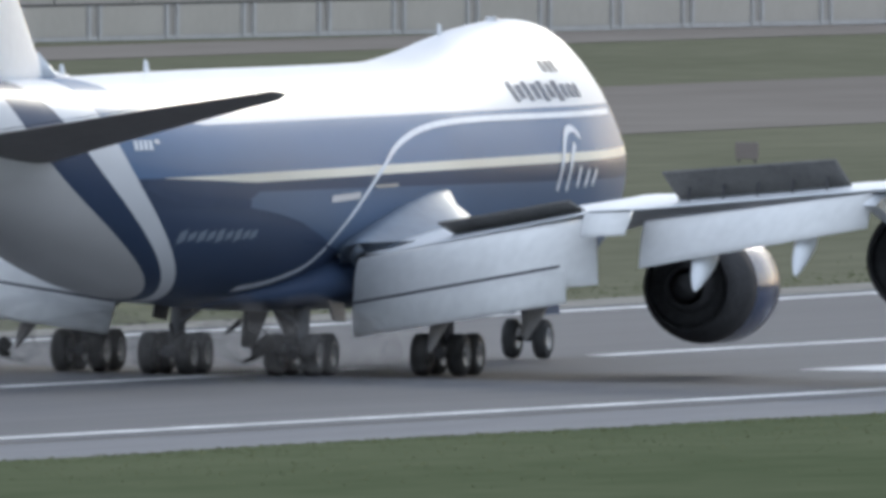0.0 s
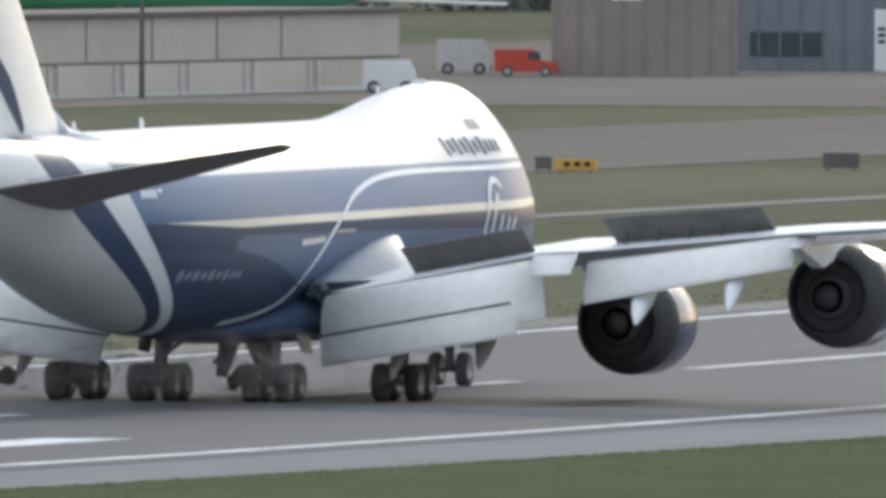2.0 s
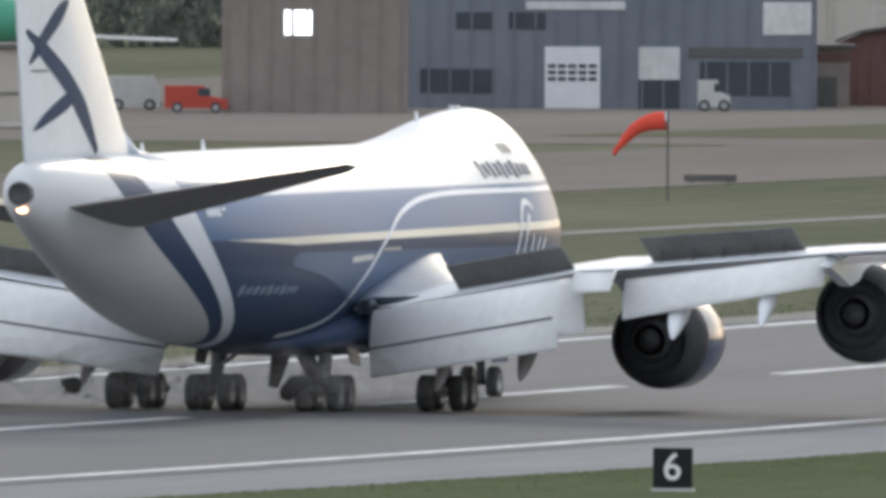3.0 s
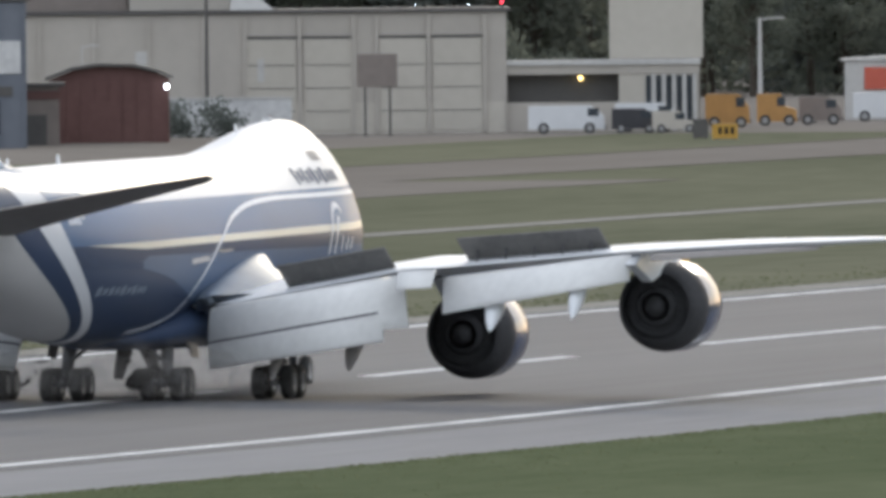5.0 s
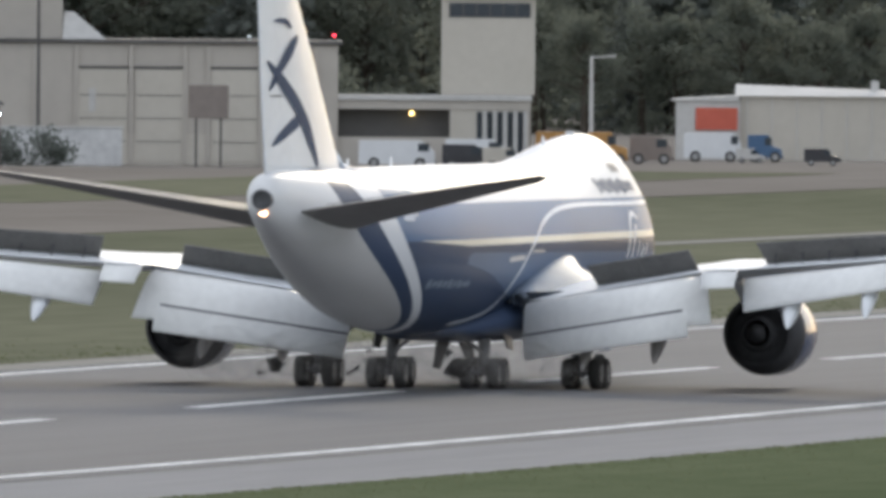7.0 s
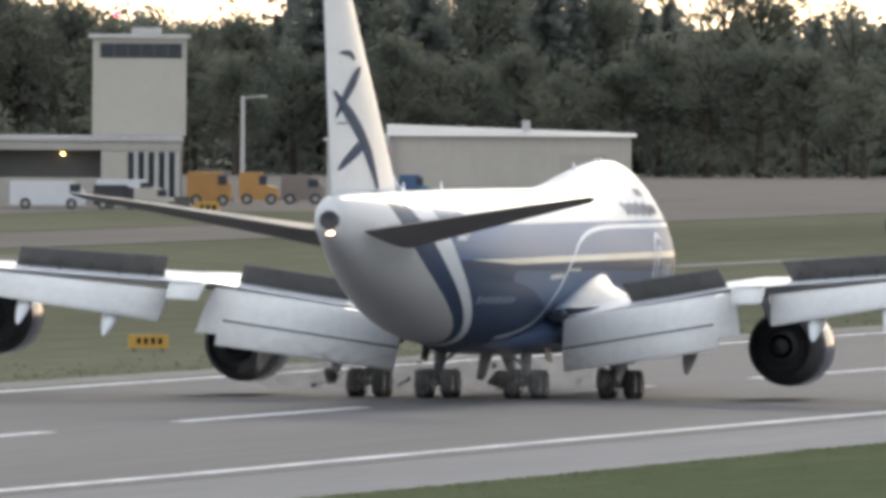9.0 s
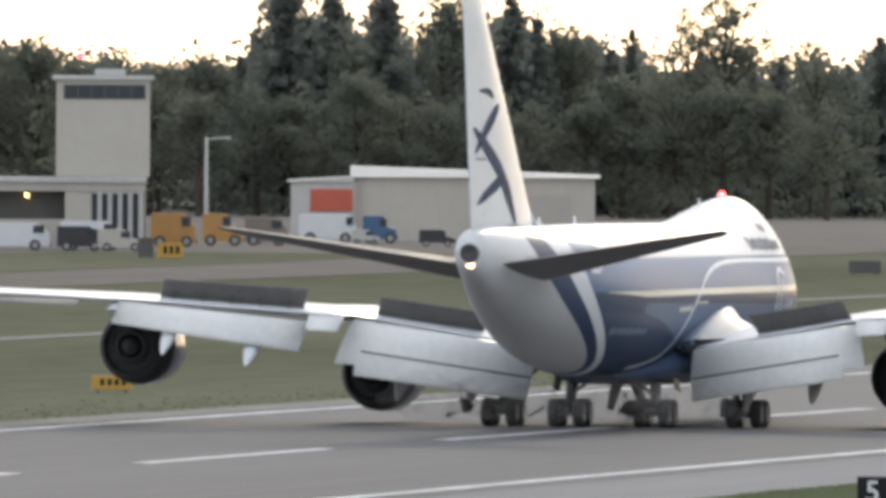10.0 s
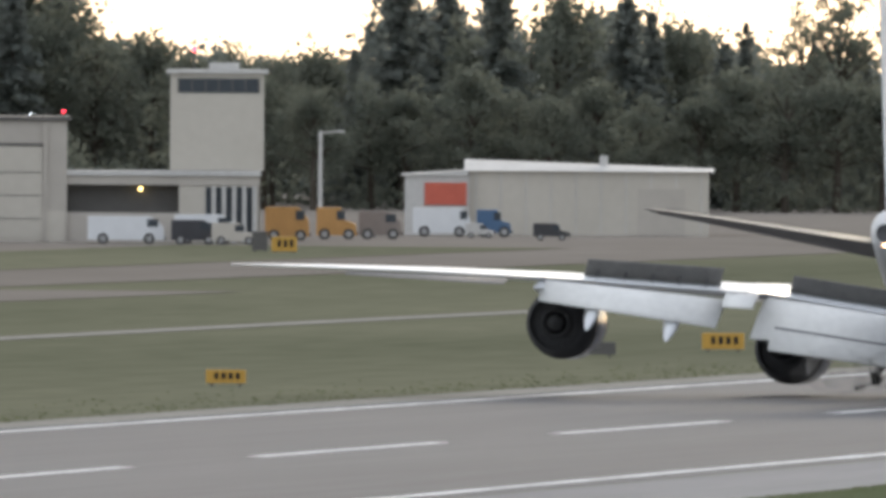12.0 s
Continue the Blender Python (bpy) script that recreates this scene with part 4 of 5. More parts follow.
for y, z, mt in ((-17.9, 9.5, "redlamp"), (-11.6, 9.35, "whitelamp"), (-15.5, 9.32, "whitelamp")):
    part("lamp_post", tube((0.2, y, 8.9), (0.2, y, z), 0.05), M["trim"], beige)
    bm = bmesh.new()
    bmesh.ops.create_uvsphere(bm, u_segments=10, v_segments=8, radius=0.1 if mt == "redlamp" else 0.035)
    bmesh.ops.translate(bm, verts=bm.verts, vec=(0.2, y, z + 0.1))
    part("roof_lamp", bm, M[mt], beige)

ww = thing("yard_wall", "low whitewashed yard wall with a coping", "wall", site(2155.0, 229.0, 12.5))
part("wall_panel", box(0, 0.4, -4.6, 5.5, 0, 2.75, bevel=0.04), M["whitewall"], ww)
part("coping", box(-0.08, 0.48, -4.7, 5.6, 2.754, 2.9, bevel=0.03), M["pale"], ww)

board = thing("notice_board", "dark brown board on two posts", "sign", site(2150, 216.8, 12.2))
part("board", box(-0.1, 0.1, -1.45, 1.45, 3.6, 6.0, bevel=0.04), M["brown"], board)
for y in (-0.9, 0.9):
    part("post", tube((0, y, 0), (0, y, 3.62), 0.09), M["trim"], board)

# control tower and its podium
tow = thing("control_tower", "square beige control tower with a dark window band", "tower", site(2178, 201.9, 11.7))
part("wall", box(0, 8, -3.45, 3.45, 5.3, 12.4, bevel=0.04), M["beige2"], tow, "blank beige tower wall")
part("window_band", box(-0.05, 8.05, -3.1, 2.9, 11.0, 12.05), M["glass"], tow, "dark window band")
for k in range(7):
    part("mullion", box(-0.1, -0.04, -3.05 + 0.98 * k - 0.05, -3.05 + 0.98 * k + 0.05, 11.0, 12.05), M["trim"], tow)
part("parapet", box(-0.3, 8.3, -3.75, 3.75, 12.403, 12.7, bevel=0.04), M["pale"], tow)
part("roof_hatch", box(2, 5, -1.6, 0.6, 12.71, 13.2, bevel=0.04), M["pale"], tow)
part("mast", tube((3, 1.7, 12.7), (3, 1.7, 14.1), 0.05), M["trim"], tow)
bm = bmesh.new()
bmesh.ops.create_uvsphere(bm, u_segments=10, v_segments=8, radius=0.2)
bmesh.ops.translate(bm, verts=bm.verts, vec=(3, 1.7, 14.2))
part("obstruction_lamp", bm, M["redlamp"], tow, "red obstruction lamp")
part("stem", box(1, 7, -3.2, 3.2, 0, 5.296), M["beige"], tow)
pod = thing("terminal_podium", "low grey terminal with a dark recessed front and fins", "building", site(2172.8, 201.2, 11.8))
part("roof_slab", box(-0.6, 5.9, -3.6, 11.0, 4.9, 5.28, bevel=0.05), M["pale"], pod)
part("fascia", box(-0.4, 5.8, -3.5, 10.9, 4.25, 4.896), M["beige"], pod)
part("wall", box(1.2, 5.8, -3.4, 10.8, 0, 4.246), M["trim"], pod, "recessed dark front")
part("side_wall", box(-0.3, 1.196, -3.4, 2.4, 0, 4.246), M["beige2"], pod)
part("side_wall", box(-0.3, 1.196, 2.404, 10.8, 0, 2.2), M["beige"], pod)
for k in range(5):
    part("fin", box(-0.7, -0.304, -3.3 + 0.75 * k, -3.0 + 0.75 * k, 0, 4.2, bevel=0.02), M["pale"], pod)
    part("recess", box(-0.36, -0.305, -2.98 + 0.75 * k, -2.57 + 0.75 * k, 0.4, 4.1), M["glass"], pod)
bm = bmesh.new()
bmesh.ops.create_uvsphere(bm, u_segments=10, v_segments=8, radius=0.14)
bmesh.ops.translate(bm, verts=bm.verts, vec=(0.95, 5.2, 3.95))
part("sodium_lamp", bm, M["yellowlamp"], pod, "yellow sodium lamp")

# shed with a red sign
sh = thing("freight_shed", "long pale freight shed with a red sign", "building", site(2258, 189.6, 11.0))
part("wall", box(0, 14, -9.1, 9.1, 0, 4.9, bevel=0.03), M["beige2"], sh)
part("roof", loft([[(-0.4, -9.5, 4.904), (-0.4, 9.5, 4.904), (14.4, 9.5, 4.904), (14.4, -9.5, 4.904)], [(6, -9.5, 5.15), (6, 9.5, 5.75), (8, 9.5, 5.75), (8, -9.5, 5.15)]]), M["pale"], sh)
part("roof_vent", tube((3, -1.1, 5.2), (3, -1.1, 6.1), 0.35, 0.3, 14), M["pale"], sh)
part("annex", box(-0.8, 10, 9.104, 14.0, 0, 4.5, bevel=0.03), M["pale"], sh, "lower gabled annex")
part("annex_roof", loft([[(-1.0, 9.2, 4.504), (-1.0, 14.3, 4.504), (10, 14.3, 4.504), (10, 9.2, 4.504)], [(-1.0, 9.2, 4.95), (-1.0, 14.3, 4.62), (10, 14.3, 4.62), (10, 9.2, 4.95)]]), M["pale"], sh)
part("red_sign", box(-0.95, -0.804, 9.3, 12.5, 2.3, 4.0, bevel=0.03), M["signred"], sh, "red sign panel, its colour muted for haze")
for k in range(10):
    front(sh, "cladding_rib", -8.5 + 1.9 * k, 0.08, 0.1, 4.8, M["pale"], 0.05)
front(sh, "roller_door", -5.5, 3.6, 0.05, 3.6, M["beige"], 0.08)


# ---- parked vehicles ----
def vehicle(name, label, m, length, height, mat, cab=0.25, hood=0.0, windows=True, width=2.0, group="parked vehicles"):
    """A parked van or truck, its nose towards -y, its flank to -x."""
    ob = thing(name, label, "vehicle", m, group)
    L, h, w = length, height, width
    clear = 0.32
    nose = -L / 2
    prof = [(nose, clear), (L / 2, clear), (L / 2, h * 0.97), (L / 2 - 0.12, h), (nose + L * cab, h), (nose + L * cab * (0.35 + 0.4 * hood), h * (0.62 if hood else 0.75)), (nose + 0.05, h * (0.5 if hood else 0.62))]
    bm = loft([[(x, y, z) for y, z in prof] for x in (-w / 2, -w / 2 + 0.06, w / 2 - 0.06, w / 2)])
    part("body", bm, mat, ob)
    if windows:
        y0, y1 = nose + L * cab * (0.45 + 0.3 * hood), nose + L * cab * 1.25
        part("side_window", box(-w / 2 - 0.02, -w / 2 + 0.05, y0, y1, h * 0.62, h * 0.9), M["glass"], ob)
    part("bumper", box(-w / 2, w / 2, nose - 0.1, nose + 0.06, clear, clear + 0.25, bevel=0.03), M["dark"], ob)
    r = min(0.42, h * 0.2)
    for y in (nose + L * 0.2, L / 2 - L * 0.2):
        for x in (-w / 2 + 0.12, w / 2 - 0.12):
            wh = part("wheel", tube((x - 0.13, y, r), (x + 0.13, y, r), r, n=18), M["tyre"], ob)
            part("rim", tube((x - 0.14, y, r), (x + 0.14, y, r), r * 0.55, n=14), M["rim"], wh)
    return ob


vehicle("delivery_van", "white box van parked before the terminal", site(2160, 204.9, 12), 5.6, 2.05, M["vanwhite"], 0.18)
vehicle("delivery_van", "dark grey van parked beside a white van", site(2160, 199.8, 12), 3.4, 1.8, M["dark"], 0.3)
vehicle("minibus", "white minibus parked behind a dark van", site(2166, 200.2, 12), 4.6, 2.15, M["vanwhite"], 0.25)
vehicle("pickup_truck", "beige pickup parked near the terminal", site(2160, 196.8, 12), 3.4, 1.6, M["beige2"], 0.4, 1)
vehicle("tipper_truck", "orange service truck with a high body", site(2198, 200.7, 11.6), 3.3, 2.5, M["orange"], 0.25)
vehicle("tipper_truck", "orange truck with an open body", site(2210, 199.4, 11.5), 3.0, 2.4, M["orange"], 0.4, 1)
vehicle("flatbed_truck", "brownish flatbed loaded with material", site(2214, 196.9, 11.5), 3.2, 2.1, M["brown"], 0.3)
vehicle("coach", "white and dark coach parked by the freight shed", site(2240, 197.4, 11.3), 4.4, 2.2, M["vanwhite"], 0.15)
vehicle("tractor_unit", "blue truck parked by the freight shed", site(2240, 193.4, 11.2), 2.6, 2.1, M["vanblue"], 0.4, 1)
vehicle("estate_car", "dark car parked by the freight shed", site(2230, 199.9, 11.2), 2.5, 1.15, M["dark"], 0.4, 1)
vehicle("estate_car", "pale car parked beside a truck", site(2232, 192.9, 11.2), 2.2, 1.1, M["pale"], 0.4, 1)
vehicle("field_car", "dark open field car on the apron", site(2216, 184.3, 11.1), 2.7, 1.3, M["dark"], 0.35, 1)
vehicle("saloon_car", "dark blue car parked by the shed", pose(1826, 255.6, lie(1826), 0, 0, 90), 3.6, 1.4, M["vanblue"], 0.4, 1)
vehicle("container_truck", "pale container truck parked by the shed", site(2040, 266.4, 14.2), 3.7, 2.4, M["pale"], 0.12, windows=False)
vehicle("box_trailer", "white box trailer on the grass edge", site(1905, 237.2, 14.3), 3.5, 2.15, M["vanwhite"], 0.12, windows=False)
vehicle("fire_car", "red car with a pale roof rack", site(2026, 258.4, 14.1), 4.4, 1.9, M["red"], 0.38, 1)
vehicle("tow_truck", "pale truck parked before the hangar", site(2064, 230.6, 13.2), 2.3, 2.2, M["pale"], 0.4, 1)


# green-primed airliner behind the shed
aj = thing("parked_airliner", "unpainted airliner in green primer behind a shed", "aircraft", pose(2226, 327, lie(2226), 0, 0, 104.5))
rings = []
for x, r, dz in ((-6.2, 0.15, 0.1), (-6.0, 0.6, 0.05), (-5.3, 1.15, 0), (-4.0, 1.6, 0), (-2.0, 1.85, 0), (2, 1.9, 0), (24, 1.9, 0), (30, 1.1, 0.5), (33, 0.3, 0.9)):
    rings.append([(x, r * math.cos(k * math.tau / 28), 5.0 + dz + r * math.sin(k * math.tau / 28)) for k in range(28)])
part("fuselage", loft(rings), M["green"], aj, "green-primed hull", True)
part("wing", panel([(-2, -1.5, 4.1), (4, -1.5, 4.1), (-15.0, -9.0, 3.5), (-16.5, -9.0, 3.5)], 0.25), M["flap"], aj, "bare pale wing")
for x, y in ((0, 0), (13, 2.8), (13, -2.8)):
    part("gear_leg", tube((x, y, 0), (x, y, 3.5), 0.16), M["steel"], aj)


# ---- signs and posts on the field ----
def digit_sign(name, char, x, y):
    ob = thing(name, "black runway distance board with a white numeral " + char, "sign", pose(x, y, lie(x), 0, 0, 2), "distance boards")
    part("panel", box(-0.12, 0.12, -0.59, 0.59, 0.14, 1.34, bevel=0.025), M["black"], ob)
    part("base", box(-0.2, 0.2, -0.62, 0.62, 0, 0.137), M["pale"], ob)
    cu = bpy.data.curves.new("numeral", "FONT")
    cu.body, cu.size, cu.extrude, cu.align_x, cu.align_y = char, 1.15, 0.004, "CENTER", "CENTER"
    cu.offset = 0.012
    tx = new("numeral", cu)
    cu.materials.append(M["signwhite"])
    tx.parent = ob
    tx.matrix_basis = pose(-0.128, 0, 0.74, 90, 0, -90)
    tagged(tx, "white numeral")
    return ob


digit_sign("distance_board", "6", 876.0, -44.6)
digit_sign("distance_board", "5", 1128.0, -45.6)


def guide_sign(x, y, rot, w, h, mat, bars=3, label="yellow taxiway guidance sign with dark characters"):
    ob = thing("guidance_sign", label, "sign", pose(x, y, lie(x), 0, 0, rot), "guidance signs")
    part("panel", box(-0.12, 0.12, -w / 2, w / 2, 0.16, h, bevel=0.03), mat, ob)
    for k in range(2):
        part("leg", box(-0.05, 0.05, (k - 0.5) * w * 0.7 - 0.05, (k - 0.5) * w * 0.7 + 0.05, 0, 0.157), M["trim"], ob)
    for k in range(bars):
        y0 = -w * 0.36 + k * w * 0.72 / bars
        part("lettering_bar", box(-0.126, -0.121, y0, y0 + w * 0.42 / bars, 0.16 + h * 0.25, h * 0.82), M["black"], ob)
    return ob


guide_sign(1411, 42.4, 6, 1.9, 0.8, M["yellow"], 4)
guide_sign(1553, 45.3, 6, 2.2, 1.0, M["yellow"], 4)
guide_sign(1506.7, 125.6, 10, 2.2, 0.7, M["yellow"])
guide_sign(2095, 179.8, 10, 1.8, 1.2, M["yellow"])
guide_sign(1274, 100.7, 12, 1.0, 0.9, M["brown"], 0, "weathered brown sign back on the grass")
guide_sign(1404.4, 120.5, 12, 3.1, 0.8, M["trim"], 0, "dark back of a taxiway sign")
guide_sign(1510, 128.1, 12, 0.85, 0.8, M["trim"], 0, "small dark sign back on the grass")
guide_sign(1519.7, 114.7, 12, 1.9, 0.95, M["trim"], 0, "dark back of a taxiway sign")
guide_sign(1624.3, 128.5, 12, 2.9, 0.55, M["trim"], 0, "low dark back of a taxiway sign")
guide_sign(1527, 47.0, 12, 2.0, 0.8, M["trim"], 0, "dark back of a guidance sign")
guide_sign(2102, 183.0, 12, 1.1, 1.5, M["trim"], 0, "dark equipment cabinet on the apron edge")
guide_sign(2024, 117.1, 12, 2.2, 1.0, M["trim"], 0, "dark equipment cabinet on the grass")

ws = thing("windsock", "faded red windsock drooping from a thin pole", "windsock", site(1553.4, 114.3, 13.2))
part("pole", tube((0, 0, 0), (0, 0, 4.75), 0.06, 0.05), M["trim"], ws)
part("hoop", lathe([(-0.03, 0.5), (0.03, 0.5), (0.03, 0.46), (-0.03, 0.46)], 20, centre=(0, 0, 0)), M["metal"], ws).matrix_basis = pose(0, 0.1, 4.2, 0, 0, 90)
rings = []
for i, (y, z, r) in enumerate(((0.1, 4.2, 0.5), (0.6, 4.2, 0.47), (1.1, 4.1, 0.42), (1.5, 3.95, 0.38), (1.9, 3.65, 0.34), (2.3, 3.2, 0.27), (2.65, 2.75, 0.2), (2.85, 2.5, 0.16))):
    rings.append([(r * math.cos(k * math.tau / 20) * 0.8, y + r * 0.2 * math.sin(k * math.tau / 20) + 0.05 * math.sin(i * 2 + k), z + r * math.sin(k * math.tau / 20)) for k in range(20)])
part("sock", loft(rings, caps=False), M["sock"], ws, "faded red cloth sock", True)


def lamp_pole(name, label, x, y, h, arm=1.2, r=0.13):
    ob = thing(name, label, "lamp", site(x, y, 11.5), "poles")
    part("pole", tube((0, 0, 0), (0, 0, h), r, r * 0.7, 12), M["trim"] if arm == 0 else M["pale"], ob)
    if arm:
        part("arm", tube((0, 0, h - 0.15), (0, -arm, h - 0.02), 0.06), M["pale"], ob)
        part("head", box(-0.15, 0.15, -arm - 0.6, -arm, h - 0.1, h + 0.06, bevel=0.03), M["pale"], ob)
    return ob


lamp_pole("street_lamp", "pale street lamp by the wood", 2300, 219.0, 7.6, 1.3, 0.2)
lamp_pole("utility_pole", "tall dark pole before the hangar", 2155, 230.6, 14.0, 0, 0.16)
lamp_pole("utility_pole", "dark pole beside the shed", 1864, 243.0, 9.0, 0, 0.18)
lamp_pole("marker_pole", "thin pale marker pole beside the road", 1740, 219, 4.9, 0, 0.1)
lamp_pole("street_lamp", "small lamp behind the maroon barn", 2118, 231.5, 7.0, 0.6, 0.08)


# ---- trees ----
def leaf_quad(verts, faces, c, size, rng, flat=0.5):
    n = Vector((rng.gauss(0, 1), rng.gauss(0, 1), rng.gauss(0, flat) + 0.3)).normalized()
    a = n.orthogonal().normalized()
    a.rotate(Matrix.Rotation(rng.random() * 6.28, 3, n))
    b = n.cross(a)
    k = len(verts)
    verts += [c + a * size, c + b * size * 0.55, c - a * size, c - b * size * 0.55]
    faces.append((k, k + 1, k + 2, k + 3))


def mesh_from(name, verts, faces, mat):
    me = bpy.data.meshes.new(name)
    me.from_pydata([tuple(v) for v in verts], [], faces)
    me.materials.append(mat)
    return me


def conifer(seed, h=17.0, spread=3.2):
    """A fir: tapered trunk, whorls of drooping boughs, tufts of needles along each."""
    rng = random.Random(seed)
    ob = thing("conifer", "dark fir tree with drooping boughs", "tree", pose(0, 0, 0), "far trees")
    bm = tube((0, 0, 0), (0, 0, h * 0.98), 0.28, 0.03, 9)
    verts, faces = [], []
    z = h * 0.06
    while z < h * 0.99:
        u = z / h
        reach = spread * (1 - u) ** 0.8 * (0.75 + 0.5 * rng.random()) + 0.15
        for k in range(rng.randint(5, 7)):
            a = rng.random() * math.tau
            r = reach * rng.uniform(0.65, 1.12)
            tip = Vector((math.cos(a) * r, math.sin(a) * r, z - 0.22 * r + rng.uniform(-0.1, 0.25)))
            tube((0, 0, z), tip, 0.035, 0.012, 4, bm)
            n = max(4, int(r * 8))
            for i in range(n):
                t = (i + 0.6) / n
                c = Vector((0, 0, z)).lerp(tip, t) + Vector((rng.gauss(0, 0.12), rng.gauss(0, 0.12), rng.uniform(-0.28, 0.05)))
                leaf_quad(verts, faces, c, rng.uniform(0.24, 0.46), rng, 0.8)
        z += h * 0.022 * (0.8 + 0.5 * rng.random())
    part("trunk", bm, M["bark"], ob)
    cr = new("crown", mesh_from("crown", verts, faces, M["needle"]))
    cr.parent = ob
    return ob


def broadleaf(seed, h=13.0, spread=4.5, density=1.0, leaf=0.26, thin=False):
    """A spreading tree: forked limbs, each with clumps of leaves at uneven distances."""
    rng = random.Random(seed)
    ob = thing("broadleaf_tree", "tall thin-crowned tree above the wood" if thin else "full leafy tree at the edge of the wood", "tree", pose(0, 0, 0), "far trees")
    bm = tube((0, 0, 0), (0, 0, h * 0.35), 0.32, 0.22, 9)
    tube((0, 0, h * 0.35), (0.3, 0.2, h * 0.85), 0.22, 0.04, 7, bm)
    verts, faces = [], []
    for k in range(int(30 * (1.6 if thin else 1.0))):
        u = rng.uniform(0.2, 1.0)
        a = rng.random() * math.tau
        r = spread * math.sin(math.pi * min(0.98, 0.25 + 0.7 * u)) * rng.uniform(0.35, 1.05)
        base = Vector((0.2 * u, 0.15 * u, h * (0.2 + 0.5 * u)))
        tip = Vector((math.cos(a) * r, math.sin(a) * r, h * (0.22 + 0.76 * u) + rng.uniform(-0.4, 0.4)))
        tube(base, tip, 0.09, 0.02, 5, bm)
        for c in range(3 if thin else 5):
            o = base.lerp(tip, rng.uniform(0.55, 1.08)) + Vector((rng.gauss(0, 0.5), rng.gauss(0, 0.5), rng.gauss(0, 0.4)))
            s = rng.uniform(0.4, 0.9) * (0.75 if thin else 1.15)
            for i in range(int((14 if thin else 26) * density)):
                d = Vector((rng.gauss(0, 1), rng.gauss(0, 1), rng.gauss(0, 0.8))) * s * 0.62
                leaf_quad(verts, faces, o + d, rng.uniform(0.5, 1.0) * leaf, rng)
    part("trunk", bm, M["bark"], ob)
    cr = new("crown", mesh_from("crown", verts, faces, M["leaf"]))
    cr.parent = ob
    return ob


kinds = {
    "c": [conifer(1, 17, 4.4), conifer(2, 17, 3.8), conifer(3, 17, 5.0)],
    "b": [broadleaf(4, 13, 4.6), broadleaf(5, 13, 4.2), broadleaf(6, 13, 5.0)],
    "t": [broadleaf(7, 17, 5.2, 1.3, 0.26, True), broadleaf(8, 17, 4.8, 1.3, 0.26, True)],
}
used = set()


def plant(kind, bearing, dist, h, wide=1.0, i=0):
    """A tree at a bearing in degrees from the runway's line and a distance, both from the field's corner."""
    src = kinds[kind][i % len(kinds[kind])]
    base = {"c": 17.0, "b": 13.0, "t": 17.0}[kind]
    a = radians(bearing)
    x, y = dist * math.cos(a), -249.6 + dist * math.sin(a)
    h *= 1.05
    k = h / base
    m = pose(x, y, lie(x) - 0.05, 0, 0, (i * 67) % 360)
    if src not in used:
        used.add(src)
        src.matrix_basis = m
        ob = src
    else:
        ob = copy_thing(src, m)
    ob.scale = (k * wide, k * wide, k)
    return ob


SKYLINE = (
    ("c", 12.185, 16.8, 1), ("c", 12.099, 18.5, 1.1), ("b", 12.041, 16.2, 1), ("b", 11.944, 15.0, 0.8), ("b", 11.838, 13.8, 1.1), ("b", 11.763, 12.9, 1),
    ("b", 11.683, 13.1, 1), ("b", 11.608, 11.8, 1), ("b", 11.522, 13.4, 1.1), ("c", 11.453, 13.1, 0.8), ("c", 11.367, 19.7, 1.2), ("c", 11.276, 18.5, 1.1),
    ("c", 11.325, 16.4, 1.1), ("c", 11.18, 19.3, 1.15), ("b", 11.223, 14.7, 1), ("b", 11.127, 14.3, 1.0), ("b", 11.068, 17.4, 1),
)
NEARER = (
    ("c", 11.009, 16.5, 1), ("c", 10.94, 18.1, 1.1), ("c", 10.892, 16.2, 1), ("b", 10.844, 16.0, 0.9), ("c", 10.79, 14.8, 1), ("c", 10.712, 15.4, 0.7),
    ("c", 10.753, 13.9, 1), ("c", 10.651, 11.8, 0.9), ("c", 10.582, 13.7, 0.8), ("t", 10.539, 19.7, 1.0), ("t", 10.603, 16.8, 0.9), ("c", 10.486, 12.8, 0.9),
    ("c", 10.432, 13.3, 1), ("b", 10.368, 14.0, 1.1), ("c", 10.304, 12.6, 1), ("c", 10.24, 15.0, 1), ("b", 10.165, 12.1, 1), ("c", 10.09, 13.6, 1),
)
for i, (kind, bearing, h, wide) in enumerate(SKYLINE + NEARER):
    plant(kind, bearing, 2560 + (i * 7) % 30, h, wide, i)
rng = random.Random(21)
for i in range(26):
    plant("b" if i % 4 else "c", 12.02 + 0.063 * i + rng.uniform(-0.02, 0.02), 2570 + rng.uniform(0, 40), rng.uniform(17, 21), 1.2, i)
for i in range(16):
    plant("b", 10.35 + 0.09 * i + rng.uniform(-0.02, 0.02), 2538 + rng.uniform(-4, 6), rng.uniform(9, 11.5), 1.25, i)

# lower growth that fills the wood's edge
rng = random.Random(11)
verts, faces = [], []
for k in range(900):
    a = radians(rng.uniform(9.6, 13.4))
    dist = rng.uniform(2535, 2640)
    x, y = dist * math.cos(a), -249.6 + dist * math.sin(a)
    top = 3.5 + 4.5 * noise.noise((y * 0.05, 0.3, 1.0)) + 7.0 * (dist - 2535) / 105
    c = Vector((x, y, rng.uniform(0.3, max(1.0, top))))
    s = rng.uniform(0.9, 1.8)
    for i in range(46):
        leaf_quad(verts, faces, c + Vector((rng.gauss(0, 1), rng.gauss(0, 1), rng.gauss(0, 0.8))) * s * 0.6, rng.uniform(0.25, 0.5), rng)
